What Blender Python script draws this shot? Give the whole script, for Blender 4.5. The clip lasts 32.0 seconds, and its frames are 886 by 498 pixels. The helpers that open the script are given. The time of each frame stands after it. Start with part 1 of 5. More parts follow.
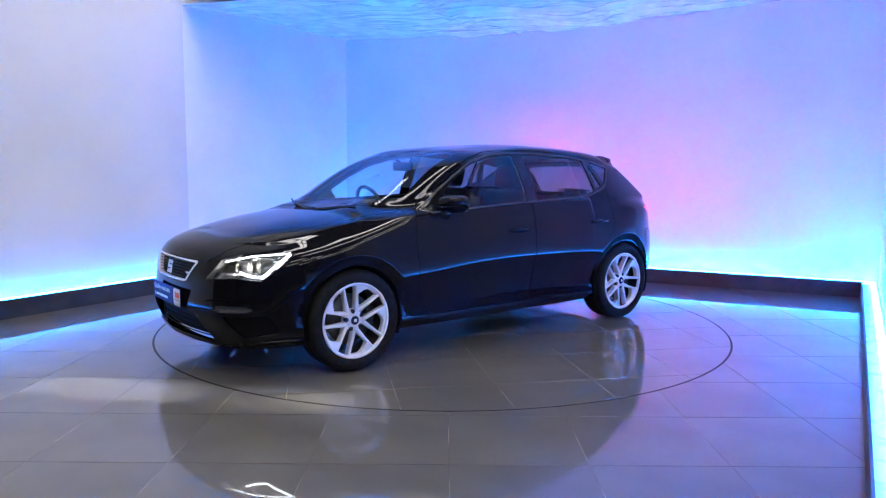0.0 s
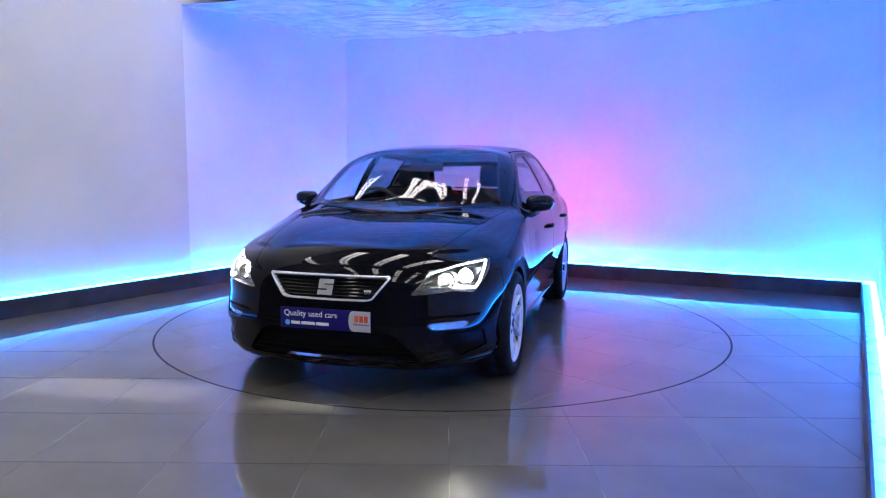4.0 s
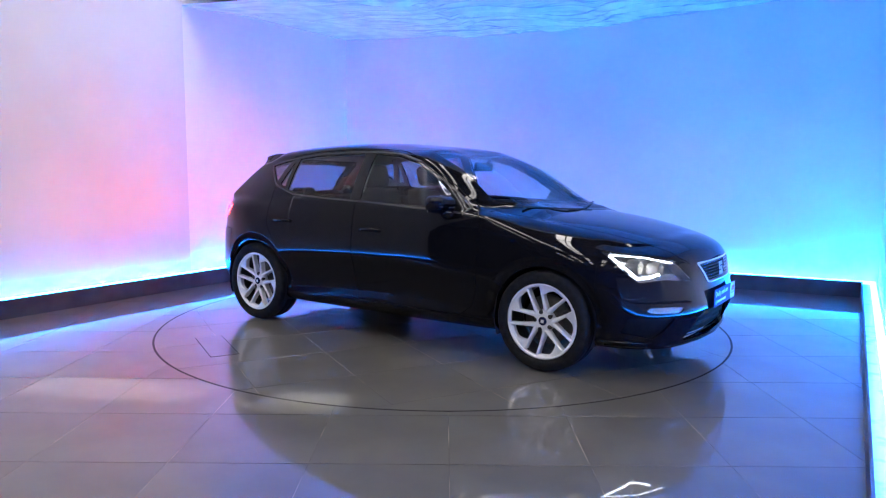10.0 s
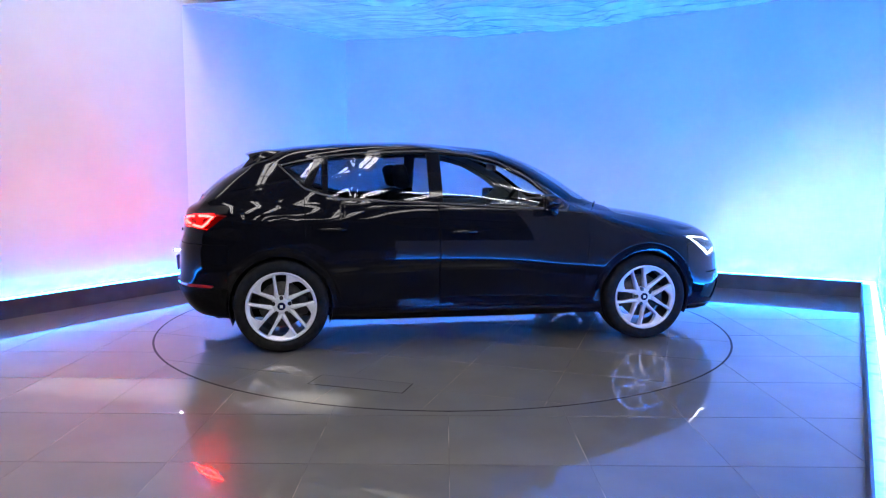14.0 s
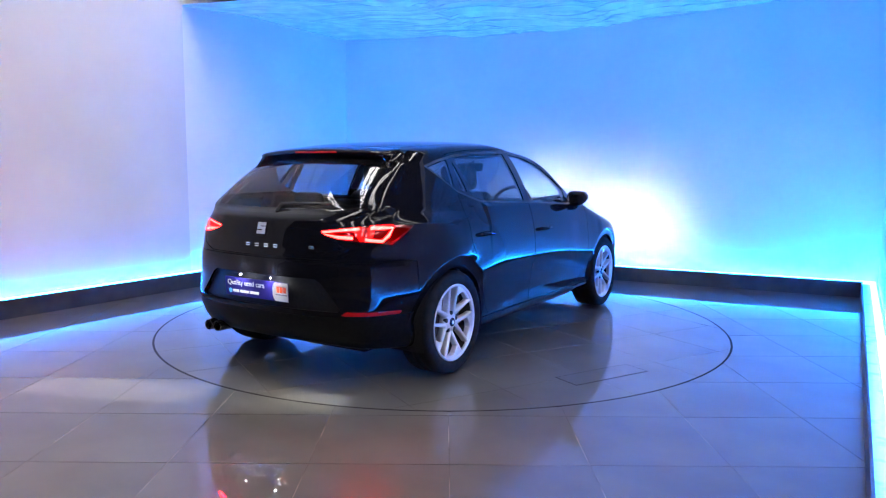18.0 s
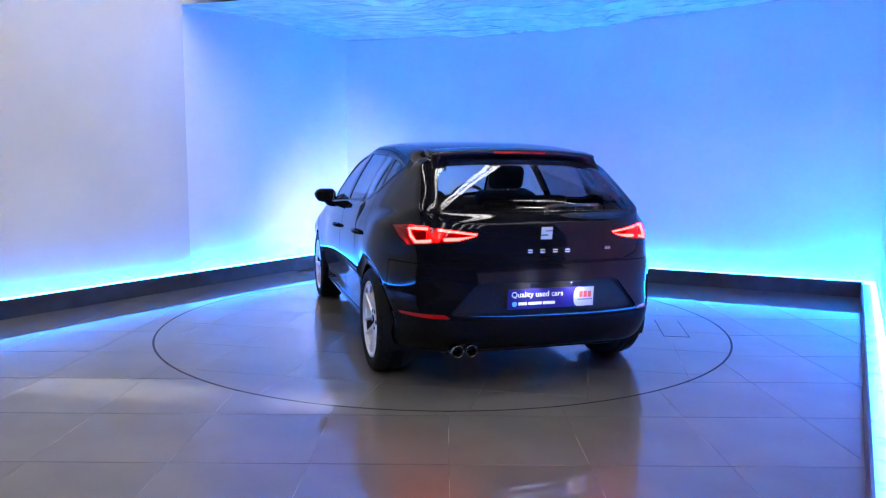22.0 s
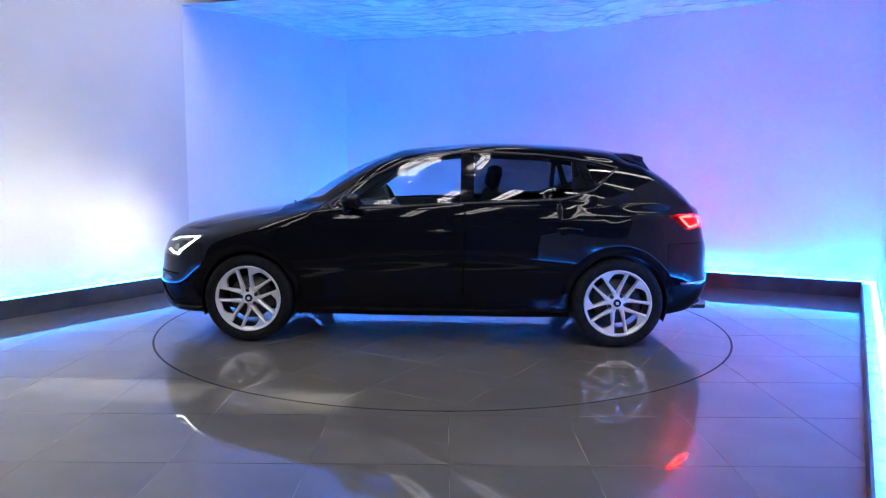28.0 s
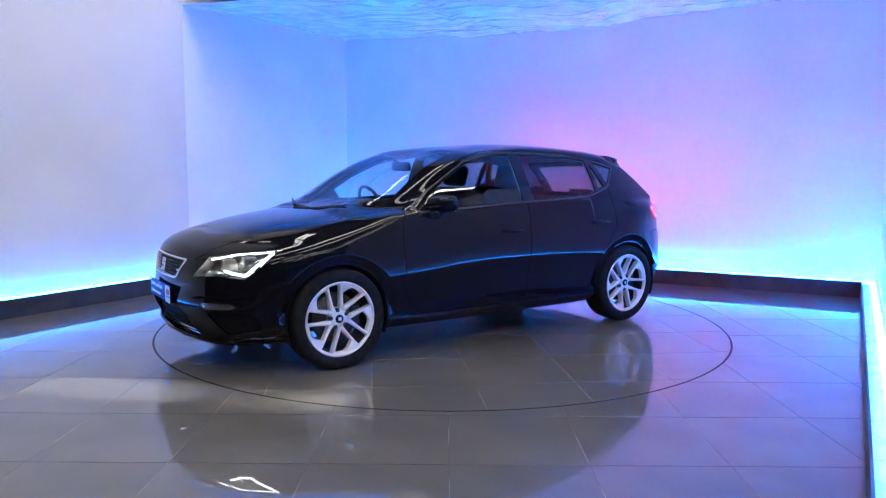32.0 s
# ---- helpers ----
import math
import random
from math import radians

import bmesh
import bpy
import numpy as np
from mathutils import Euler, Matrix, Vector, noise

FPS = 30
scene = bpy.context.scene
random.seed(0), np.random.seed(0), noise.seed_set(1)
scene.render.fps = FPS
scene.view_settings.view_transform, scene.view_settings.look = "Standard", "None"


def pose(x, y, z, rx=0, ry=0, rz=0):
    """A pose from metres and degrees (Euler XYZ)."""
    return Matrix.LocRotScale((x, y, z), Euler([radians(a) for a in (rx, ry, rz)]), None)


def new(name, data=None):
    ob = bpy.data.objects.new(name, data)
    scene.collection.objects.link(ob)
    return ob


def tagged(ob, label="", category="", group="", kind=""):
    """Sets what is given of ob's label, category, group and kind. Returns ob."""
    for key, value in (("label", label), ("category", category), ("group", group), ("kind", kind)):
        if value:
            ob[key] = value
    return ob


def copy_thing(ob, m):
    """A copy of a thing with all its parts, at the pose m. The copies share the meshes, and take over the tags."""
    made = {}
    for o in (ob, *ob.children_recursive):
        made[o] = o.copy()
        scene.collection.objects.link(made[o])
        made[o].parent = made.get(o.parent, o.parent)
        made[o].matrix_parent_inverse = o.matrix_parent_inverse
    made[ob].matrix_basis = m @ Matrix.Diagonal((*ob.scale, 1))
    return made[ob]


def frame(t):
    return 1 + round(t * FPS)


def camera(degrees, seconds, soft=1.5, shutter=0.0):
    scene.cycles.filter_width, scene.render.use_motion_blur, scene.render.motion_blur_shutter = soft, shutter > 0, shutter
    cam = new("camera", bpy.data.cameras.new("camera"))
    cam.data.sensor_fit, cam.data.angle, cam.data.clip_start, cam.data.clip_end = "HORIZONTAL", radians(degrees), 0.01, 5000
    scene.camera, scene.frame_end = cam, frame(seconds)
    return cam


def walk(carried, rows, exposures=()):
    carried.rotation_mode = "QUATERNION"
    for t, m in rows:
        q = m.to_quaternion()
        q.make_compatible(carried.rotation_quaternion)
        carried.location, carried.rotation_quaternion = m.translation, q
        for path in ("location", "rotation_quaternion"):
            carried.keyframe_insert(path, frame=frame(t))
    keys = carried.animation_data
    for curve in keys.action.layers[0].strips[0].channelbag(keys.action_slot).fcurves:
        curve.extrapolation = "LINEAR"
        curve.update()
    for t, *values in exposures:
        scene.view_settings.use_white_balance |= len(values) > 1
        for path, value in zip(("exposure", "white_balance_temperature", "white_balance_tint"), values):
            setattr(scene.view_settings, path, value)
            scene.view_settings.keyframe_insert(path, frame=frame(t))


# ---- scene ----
cam = camera(64.12, 32.0, soft=1.2)
CAM = pose(0.0068, -5.8129, 1.2601, 90 - 6.53, 0, 0.075) @ pose(0, 0, 0, 0, 0, 0.355)
EXPOSURE = [(0.0, -0.05), (2.0, -0.05), (3.0, -0.1), (5.5, -0.6), (6.5, -0.7), (8.0, -0.7), (8.6, -0.42), (9.0, -0.28), (10.0, -0.08), (11.0, 0.0), (17.0, -0.02), (19.0, -0.12),
            (21.0, -0.2), (25.0, -0.2), (28.0, -0.36), (29.0, -0.2), (30.0, -0.07), (32.0, -0.1)]
walk(cam, [(0, CAM), (32, CAM)], EXPOSURE)

# the turntable's turn in degrees: it starts from rest, runs evenly and comes to rest
TURN = [(0, 218.7), (0.5, 219.1), (1, 221.6), (1.5, 225.7), (2, 230.8), (2.5, 236.4), (3, 242.3), (5.5, 272.0), (8.5, 307.7), (11, 336.6),
        (13, 359.0), (14.5, 375.9), (16.5, 399.5), (19, 429.9), (21, 454.5), (23, 479.0), (24.5, 496.4), (28, 537.6), (29, 549.0),
        (30, 560.0), (30.5, 565.6), (31, 570.4), (31.5, 573.3), (32, 574.8)]
CAR_X, CAR_Y = 0.0485, -0.0179          # where the car stands on the turntable

# ---- world and light ----
world = bpy.data.worlds.new("hall_gloom")
scene.world = world
world.use_nodes = True
world.node_tree.nodes["Background"].inputs[0].default_value = (0.30, 0.33, 0.38, 1)
world.node_tree.nodes["Background"].inputs[1].default_value = 0.02
ROOF_LIGHT = 22.0
STRIP_LIGHT = 190.0
HEAD_LIGHT = 2500.0
TAIL_LIGHT = 540.0


# ---- materials ----
def material(name, color, rough=0.5, metal=0.0, coat=0.0, spec=0.5, emit=None, strength=0.0):
    m = bpy.data.materials.new(name)
    m.use_nodes = True
    b = m.node_tree.nodes["Principled BSDF"]
    b.inputs["Base Color"].default_value = (*color, 1)
    b.inputs["Roughness"].default_value = rough
    b.inputs["Metallic"].default_value = metal
    b.inputs["Coat Weight"].default_value = coat
    b.inputs["Coat Roughness"].default_value = 0.03
    b.inputs["Specular IOR Level"].default_value = spec
    if emit:
        b.inputs["Emission Color"].default_value = (*emit, 1)
        b.inputs["Emission Strength"].default_value = strength
    return m


def mottled(m, a, b, scale=3.0, detail=6.0, low=0.35, high=0.65, rough=None, bump=0.0, bump_scale=80.0, random_value=0.0):
    """Varies the base colour between a and b by noise, the roughness between two values, and adds a fine relief."""
    t = m.node_tree
    p = t.nodes["Principled BSDF"]
    co = t.nodes.new("ShaderNodeTexCoord")
    n = t.nodes.new("ShaderNodeTexNoise")
    n.inputs["Scale"].default_value, n.inputs["Detail"].default_value = scale, detail
    t.links.new(co.outputs["Object"], n.inputs["Vector"])
    r = t.nodes.new("ShaderNodeValToRGB")
    r.color_ramp.elements[0].position, r.color_ramp.elements[0].color = low, (*a, 1)
    r.color_ramp.elements[1].position, r.color_ramp.elements[1].color = high, (*b, 1)
    t.links.new(n.outputs["Fac"], r.inputs["Fac"])
    out = r.outputs["Color"]
    if random_value:
        info = t.nodes.new("ShaderNodeObjectInfo")
        span = t.nodes.new("ShaderNodeMapRange")
        span.inputs["To Min"].default_value, span.inputs["To Max"].default_value = 1 - random_value, 1 + random_value
        t.links.new(info.outputs["Random"], span.inputs["Value"])
        hsv = t.nodes.new("ShaderNodeHueSaturation")
        t.links.new(span.outputs["Result"], hsv.inputs["Value"])
        t.links.new(out, hsv.inputs["Color"])
        out = hsv.outputs["Color"]
    t.links.new(out, p.inputs["Base Color"])
    if rough:
        q = t.nodes.new("ShaderNodeMapRange")
        q.inputs["From Min"].default_value, q.inputs["From Max"].default_value = 0.3, 0.7
        q.inputs["To Min"].default_value, q.inputs["To Max"].default_value = rough
        t.links.new(n.outputs["Fac"], q.inputs["Value"])
        t.links.new(q.outputs["Result"], p.inputs["Roughness"])
    if bump:
        f = t.nodes.new("ShaderNodeTexNoise")
        f.inputs["Scale"].default_value, f.inputs["Detail"].default_value = bump_scale, 4
        t.links.new(co.outputs["Object"], f.inputs["Vector"])
        k = t.nodes.new("ShaderNodeBump")
        k.inputs["Strength"].default_value, k.inputs["Distance"].default_value = bump, 0.01
        t.links.new(f.outputs["Fac"], k.inputs["Height"])
        t.links.new(k.outputs["Normal"], p.inputs["Normal"])
    return m


WALL = mottled(material("white_wall_paint", (0.8, 0.8, 0.8), 0.6), (0.80, 0.80, 0.80), (0.86, 0.86, 0.86), 1.3, 8, bump=0.06, bump_scale=45)
# greyer than WALL: the white hall light on this stretch is put into the colour
LINING_WALL = mottled(material("hall_lit_wall_tone", (0.66, 0.66, 0.62), 0.6), (0.64, 0.64, 0.60), (0.70, 0.70, 0.665), 1.1, 8, bump=0.06, bump_scale=45)
KERB = mottled(material("anthracite_kerb_paint", (0.03, 0.03, 0.035), 0.45), (0.022, 0.023, 0.028), (0.045, 0.046, 0.052), 6, 6, bump=0.1)
LEDGE = mottled(material("pale_ledge_paint", (0.6, 0.62, 0.65), 0.5), (0.30, 0.33, 0.36), (0.66, 0.68, 0.70), 9, 10, 0.3, 0.45, bump=0.3, bump_scale=30)
TILE = mottled(material("polished_grey_tile", (0.086, 0.083, 0.076), 0.30, spec=0.10), (0.078, 0.075, 0.068), (0.104, 0.099, 0.090), 2.2, 6, random_value=0.04)
tile_shader = TILE.node_tree.nodes["Principled BSDF"]
tile_shader.inputs["Coat Weight"].default_value = 1.0
tile_shader.inputs["Coat Roughness"].default_value = 0.012
tile_shader.inputs["Coat IOR"].default_value = 1.52
GROUT = mottled(material("dark_grout", (0.15, 0.142, 0.135), 0.8), (0.060, 0.056, 0.050), (0.26, 0.215, 0.165), 2.6, 8, 0.42, 0.60)
GAP = material("black_gap", (0.004, 0.004, 0.004), 0.7, spec=0.1)
FILM = mottled(material("crinkled_clear_film", (0.66, 0.69, 0.72), 0.16, coat=0.35, spec=0.6), (0.60, 0.64, 0.68), (0.76, 0.79, 0.82), 5, 8, rough=(0.06, 0.22))
BOARD = mottled(material("white_ceiling_board", (0.78, 0.79, 0.8), 0.7), (0.74, 0.75, 0.76), (0.81, 0.81, 0.81), 3, 5)
HALL = mottled(material("grey_hall_cladding", (0.07, 0.07, 0.075), 0.7), (0.05, 0.05, 0.055), (0.09, 0.09, 0.095), 0.8, 6)
ROOF = mottled(material("dark_roof_sheet", (0.04, 0.04, 0.045), 0.6), (0.03, 0.03, 0.035), (0.05, 0.05, 0.055), 1.5, 6)
STEEL = material("painted_steel", (0.16, 0.17, 0.18), 0.45, 0.3)
DAYLIGHT = material("rooflight_sheet", (0.8, 0.8, 0.8), 0.5, emit=(1.0, 0.945, 0.925), strength=ROOF_LIGHT)
STRIP_WHITE = material("white_strip_diffuser", (0.8, 0.8, 0.8), 0.5, emit=(1.0, 0.97, 0.93), strength=40.0)
BLUE_LED = material("blue_led_strip", (0.3, 0.4, 0.6), 0.4, emit=(0.006, 0.19, 1.0), strength=STRIP_LIGHT)


# ---- mesh helpers ----
def mesh_object(name, verts, faces, mat, parent=None, label="", smooth=False):
    me = bpy.data.meshes.new(name)
    me.from_pydata([tuple(v) for v in verts], [], faces)
    me.materials.append(mat)
    if smooth:
        me.polygons.foreach_set("use_smooth", [True] * len(me.polygons))
    me.update()
    ob = new(name, me)
    ob.parent = parent
    if label:
        tagged(ob, label)
    return ob


def part(name, bm, mat, parent=None, label="", smooth=False):
    me = bpy.data.meshes.new(name)
    bm.to_mesh(me)
    bm.free()
    me.materials.append(mat)
    if smooth:
        me.polygons.foreach_set("use_smooth", [True] * len(me.polygons))
    ob = new(name, me)
    ob.parent = parent
    if label:
        tagged(ob, label)
    return ob


def prism_data(poly, z0, z1):
    n = len(poly)
    verts = [(x, y, z0) for x, y in poly] + [(x, y, z1) for x, y in poly]
    faces = [tuple(reversed(range(n))), tuple(range(n, 2 * n))] + [(i, (i + 1) % n, n + (i + 1) % n, n + i) for i in range(n)]
    return verts, faces


def prism(name, poly, z0, z1, mat, parent=None, label=""):
    return mesh_object(name, *prism_data(poly, z0, z1), mat, parent, label)


def box_bm(x0, x1, y0, y1, z0, z1, bevel=0.0, segments=2):
    bm = bmesh.new()
    bmesh.ops.create_cube(bm, size=1)
    for v in bm.verts:
        v.co = Vector(((x0 + x1) / 2 + v.co.x * (x1 - x0), (y0 + y1) / 2 + v.co.y * (y1 - y0), (z0 + z1) / 2 + v.co.z * (z1 - z0)))
    if bevel:
        bmesh.ops.bevel(bm, geom=bm.edges[:], offset=bevel, segments=segments, profile=0.5, affect="EDGES")
    return bm


# ---- the room ----
def along(p, angle, d):
    return Vector((p[0] + math.cos(radians(angle)) * d, p[1] + math.sin(radians(angle)) * d))


CORNER = Vector((-1.26, 3.68))           # inner kerb corners
CORNER_R = Vector((4.16, 1.15))
LEFT, RIGHT = 58.3, 60.0                 # headings of the side kerbs
LEFT_END = along(CORNER, LEFT, -8.2)
RIGHT_END = along(CORNER_R, RIGHT, -7.0)
BACK = math.degrees(math.atan2(CORNER_R.y - CORNER.y, CORNER_R.x - CORNER.x))
KERB_H, LEDGE_W, CEILING, BOARD_Z = 0.16, 0.15, 2.95, 3.20


def line_cross(p, a, q, b):
    d, e = along((0, 0), a, 1), along((0, 0), b, 1)
    s = ((q[0] - p[0]) * e.y - (q[1] - p[1]) * e.x) / (d.x * e.y - d.y * e.x)
    return Vector((p[0] + d.x * s, p[1] + d.y * s))


def offset_chain(w):
    """The kerb line moved outwards by w: left end, two corners, right end."""
    a, b, c = along(LEFT_END, LEFT + 90, w), along(CORNER, BACK + 90, w), along(RIGHT_END, RIGHT - 90, w)
    return [a, line_cross(a, LEFT, b, BACK), line_cross(b, BACK, c, RIGHT), c]


def band(name, w0, w1, z0, z1, mat, leg, parent=None):
    p, q = offset_chain(w0), offset_chain(w1)
    return prism(name, [p[leg], p[leg + 1], q[leg + 1], q[leg]], z0, z1, mat, parent)


RIGHT_WALL = 4.9
LEGS = ("left", "back", "right")
for i, leg in enumerate(LEGS):
    kerb = tagged(band("kerb_" + leg, 0.0, 0.012, 0.0, KERB_H, KERB, i), "low anthracite kerb running along the foot of the wall", "kerb", kind="structure")
    tagged(band("ledge_" + leg, 0.013, LEDGE_W, 0.0, KERB_H - 0.030, LEDGE, i), "pale scuffed ledge behind the kerb", "ledge", kind="structure")
    led = tagged(band("led_strip", 0.078, 0.126, KERB_H - 0.030, KERB_H - 0.004, BLUE_LED, i), "glowing blue LED strip lying on the kerb ledge", "led strip", "led strips")
    high = 6.4 if leg == "left" else BOARD_Z + 0.12
    if leg == "right":
        p, q = offset_chain(LEDGE_W)[2], offset_chain(LEDGE_W + 0.2)[2]
        ob = prism("wall_right", [p, along(p, RIGHT, -RIGHT_WALL), along(along(p, RIGHT, -RIGHT_WALL), RIGHT - 90, 0.2), q], 0.0, high, WALL)
    else:
        ob = band("wall_" + leg, LEDGE_W, LEDGE_W + 0.2, 0.0, high, WALL, i)
    tagged(ob, "white painted wall washed with coloured light", "wall", kind="structure")

low = along(offset_chain(LEDGE_W)[2], RIGHT, -RIGHT_WALL - 0.002)
tagged(prism("partition_right", [low, along(low, RIGHT, -2.1), along(along(low, RIGHT, -2.1), RIGHT - 90, 0.2), along(low, RIGHT - 90, 0.2)], 0.0, 1.05, WALL),
       "low white partition that carries the wall on", "partition", kind="structure")

# lining whose tone and upright edge carry the change of light along the wall
p = along(offset_chain(LEDGE_W)[0], LEFT - 90, 0.0)
q = along(p, LEFT, (Vector((-2.72, 1.64)) - p).dot(along((0, 0), LEFT, 1)))
tagged(prism("wall_left_lining", [along(p, LEFT - 90, 0.03), along(q, LEFT - 90, 0.03), along(q, LEFT - 90, 0.003), along(p, LEFT - 90, 0.003)], KERB_H, 6.39, LINING_WALL),
       "wall lining toned greyer for the white hall light, ending in a straight upright edge", "wall", kind="structure")

# ceiling canopy over the back of the bay, with a crinkled film hung under it
EDGE_L = Vector((-2.72, 1.64))
W0 = offset_chain(LEDGE_W)
EDGE_R = line_cross(EDGE_L, BACK, W0[2], RIGHT)
tagged(prism("ceiling", [EDGE_L, W0[1], W0[2], EDGE_R], BOARD_Z, BOARD_Z + 0.12, BOARD), "white boarded ceiling canopy over the display bay", "ceiling", kind="structure")


TAUT_L, TAUT_R = Vector((-2.34, 2.06)), Vector((0.09, 3.01))   # the film is stretched tight behind this line


def film_sheet():
    n, m = 330, 200
    a, b, c, d = EDGE_L, W0[1], W0[2], EDGE_R
    verts, faces = [], []
    for i in range(n + 1):
        for j in range(m + 1):
            u, v = i / n, j / m
            lo = Vector(a).lerp(Vector(d), u)
            hi = Vector(b).lerp(Vector(c), u)
            p = lo.lerp(hi, 0.004 + 0.992 * v)
            q = Vector((p.x, p.y, 0))
            # folds run mostly along the bay, gathered in places
            w = noise.noise(Vector((q.x * 1.1, q.y * 1.1, 3.0)))
            r = q.x * math.cos(radians(BACK)) + q.y * math.sin(radians(BACK))
            s = -q.x * math.sin(radians(BACK)) + q.y * math.cos(radians(BACK))
            f = noise.ridged_multi_fractal(Vector((r * 0.40 + 1.2 * w, s * 3.0 + 2.2 * w, 0.3)), 1.0, 2.1, 2, 1.0, 2.0)
            g = noise.noise(Vector((r * 0.7, s * 1.2, 9.0)))
            h = noise.ridged_multi_fractal(Vector((r * 1.6 + 2 * w, s * 8.0 - 3 * w, 5.1)), 1.0, 2.0, 3, 1.0, 2.0)
            over = min(1.0, max(0.0, ((q.xy - TAUT_L).x * (TAUT_R - TAUT_L).y - (q.xy - TAUT_L).y * (TAUT_R - TAUT_L).x) / (TAUT_R - TAUT_L).length / 0.05))
            calm = min(1.0, max(0.0, (r + 1.9) / 1.0)) * min(1.0, (1 - v) / 0.06)
            z = CEILING - 0.012 - over * (0.030 + (0.15 + 0.85 * calm) * (0.040 * f + 0.006 * h) + 0.030 * g * calm) - 0.304 * u + 0.49 * u * u
            verts.append((p.x, p.y, min(z, BOARD_Z - 0.006)))
    for i in range(n):
        for j in range(m):
            k = i * (m + 1) + j
            faces.append((k, k + 1, k + m + 2, k + m + 1))
    return tagged(mesh_object("ceiling_film", verts, faces, FILM, smooth=True), "crinkled translucent film stretched under the ceiling", "film", kind="structure")


film_sheet()

# ---- floor tiles and turntable ----
PITCH, JOINT, RADIUS = 0.603, 0.0034, 2.242
floor = tagged(mesh_object("floor", *prism_data([(-16, -22), (14, -22), (14, 9), (-16, 9)], -0.2, -0.0014), GROUT), "polished grey tiled showroom floor", "floor", kind="structure")


def square(cx, cy, half):
    return [Vector((cx - half, cy - half)), Vector((cx + half, cy - half)), Vector((cx + half, cy + half)), Vector((cx - half, cy + half))]


def circle_cut(poly, r, inside):
    """The part of a tile inside or outside a circle about the origin, or nothing."""
    fine = []
    for i, p in enumerate(poly):
        q = poly[(i + 1) % len(poly)]
        fine += [p.lerp(q, k / 60) for k in range(60)]
    keep = [(p.length <= r) == inside for p in fine]
    if all(keep):
        return poly
    if not any(keep):
        return None
    start = next(i for i in range(len(fine)) if keep[i] and not keep[i - 1])
    run = []
    for k in range(len(fine)):
        i = (start + k) % len(fine)
        if not keep[i]:
            break
        run.append(fine[i])
    if len(run) < 4:
        return None
    a0, a1 = math.atan2(run[-1].y, run[-1].x), math.atan2(run[0].y, run[0].x)
    turn = (a1 - a0 + math.pi) % (2 * math.pi) - math.pi
    arc = [Vector((r * math.cos(a0 + turn * k / 24), r * math.sin(a0 + turn * k / 24))) for k in range(25)]
    slim = [p for i, p in enumerate(run) if i in (0, len(run) - 1) or (run[i] - run[i - 1]).normalized().dot((run[i + 1] - run[i]).normalized()) < 0.999]
    return slim + arc[1:-1] if slim else None


def tile_mesh(poly, name):
    n = len(poly)
    c = sum(poly, Vector((0, 0))) / n
    lip = [p + (c - p).normalized() * 0.0005 for p in poly]
    verts = [(p.x, p.y, -0.006) for p in poly] + [(p.x, p.y, -0.0003) for p in poly] + [(p.x, p.y, 0.0) for p in lip]
    faces = [tuple(range(2 * n, 3 * n))]
    for i in range(n):
        j = (i + 1) % n
        faces += [(i, j, n + j, n + i), (n + i, n + j, 2 * n + j, 2 * n + i)]
    me = bpy.data.meshes.new(name)
    me.from_pydata(verts, [], faces)
    me.materials.append(TILE)
    return me


def in_bay(p):
    a, b = along((0, 0), LEFT + 90, 1), along((0, 0), BACK + 90, 1)
    c = along((0, 0), RIGHT - 90, 1)
    return (p - CORNER).dot(a) < 0.45 and (p - CORNER).dot(b) < 0.45 and (p - CORNER_R).dot(c) < 0.45


def lay_tiles():
    whole = tile_mesh(square(0, 0, (PITCH - JOINT) / 2), "tile")
    for i in range(-11, 9):
        for j in range(-12, 8):
            c = Vector((0.035 + PITCH * (i + 0.5), -0.50 + PITCH * (j + 0.5)))
            if not in_bay(c) and c.y > -4.6:
                continue
            poly = square(c.x, c.y, (PITCH - JOINT) / 2)
            cut = circle_cut(poly, RADIUS + 0.0075, False)
            if cut is None:
                continue
            if cut is poly:
                ob = new("tile", whole)
                ob.location = (c.x, c.y, 0)
            else:
                ob = new("tile", tile_mesh(cut, "tile"))
            ob.parent = floor


def ring_data(r0, r1, z0, z1, n=192):
    verts, faces = [], []
    for k in range(n):
        a = 2 * math.pi * k / n
        for r, z in ((r0, z0), (r1, z0), (r1, z1), (r0, z1)):
            verts.append((r * math.cos(a), r * math.sin(a), z))
    for k in range(n):
        i, j = 4 * k, 4 * ((k + 1) % n)
        for e in range(4):
            f = (e + 1) % 4
            faces.append((i + e, j + e, j + f, i + f))
    return verts, faces


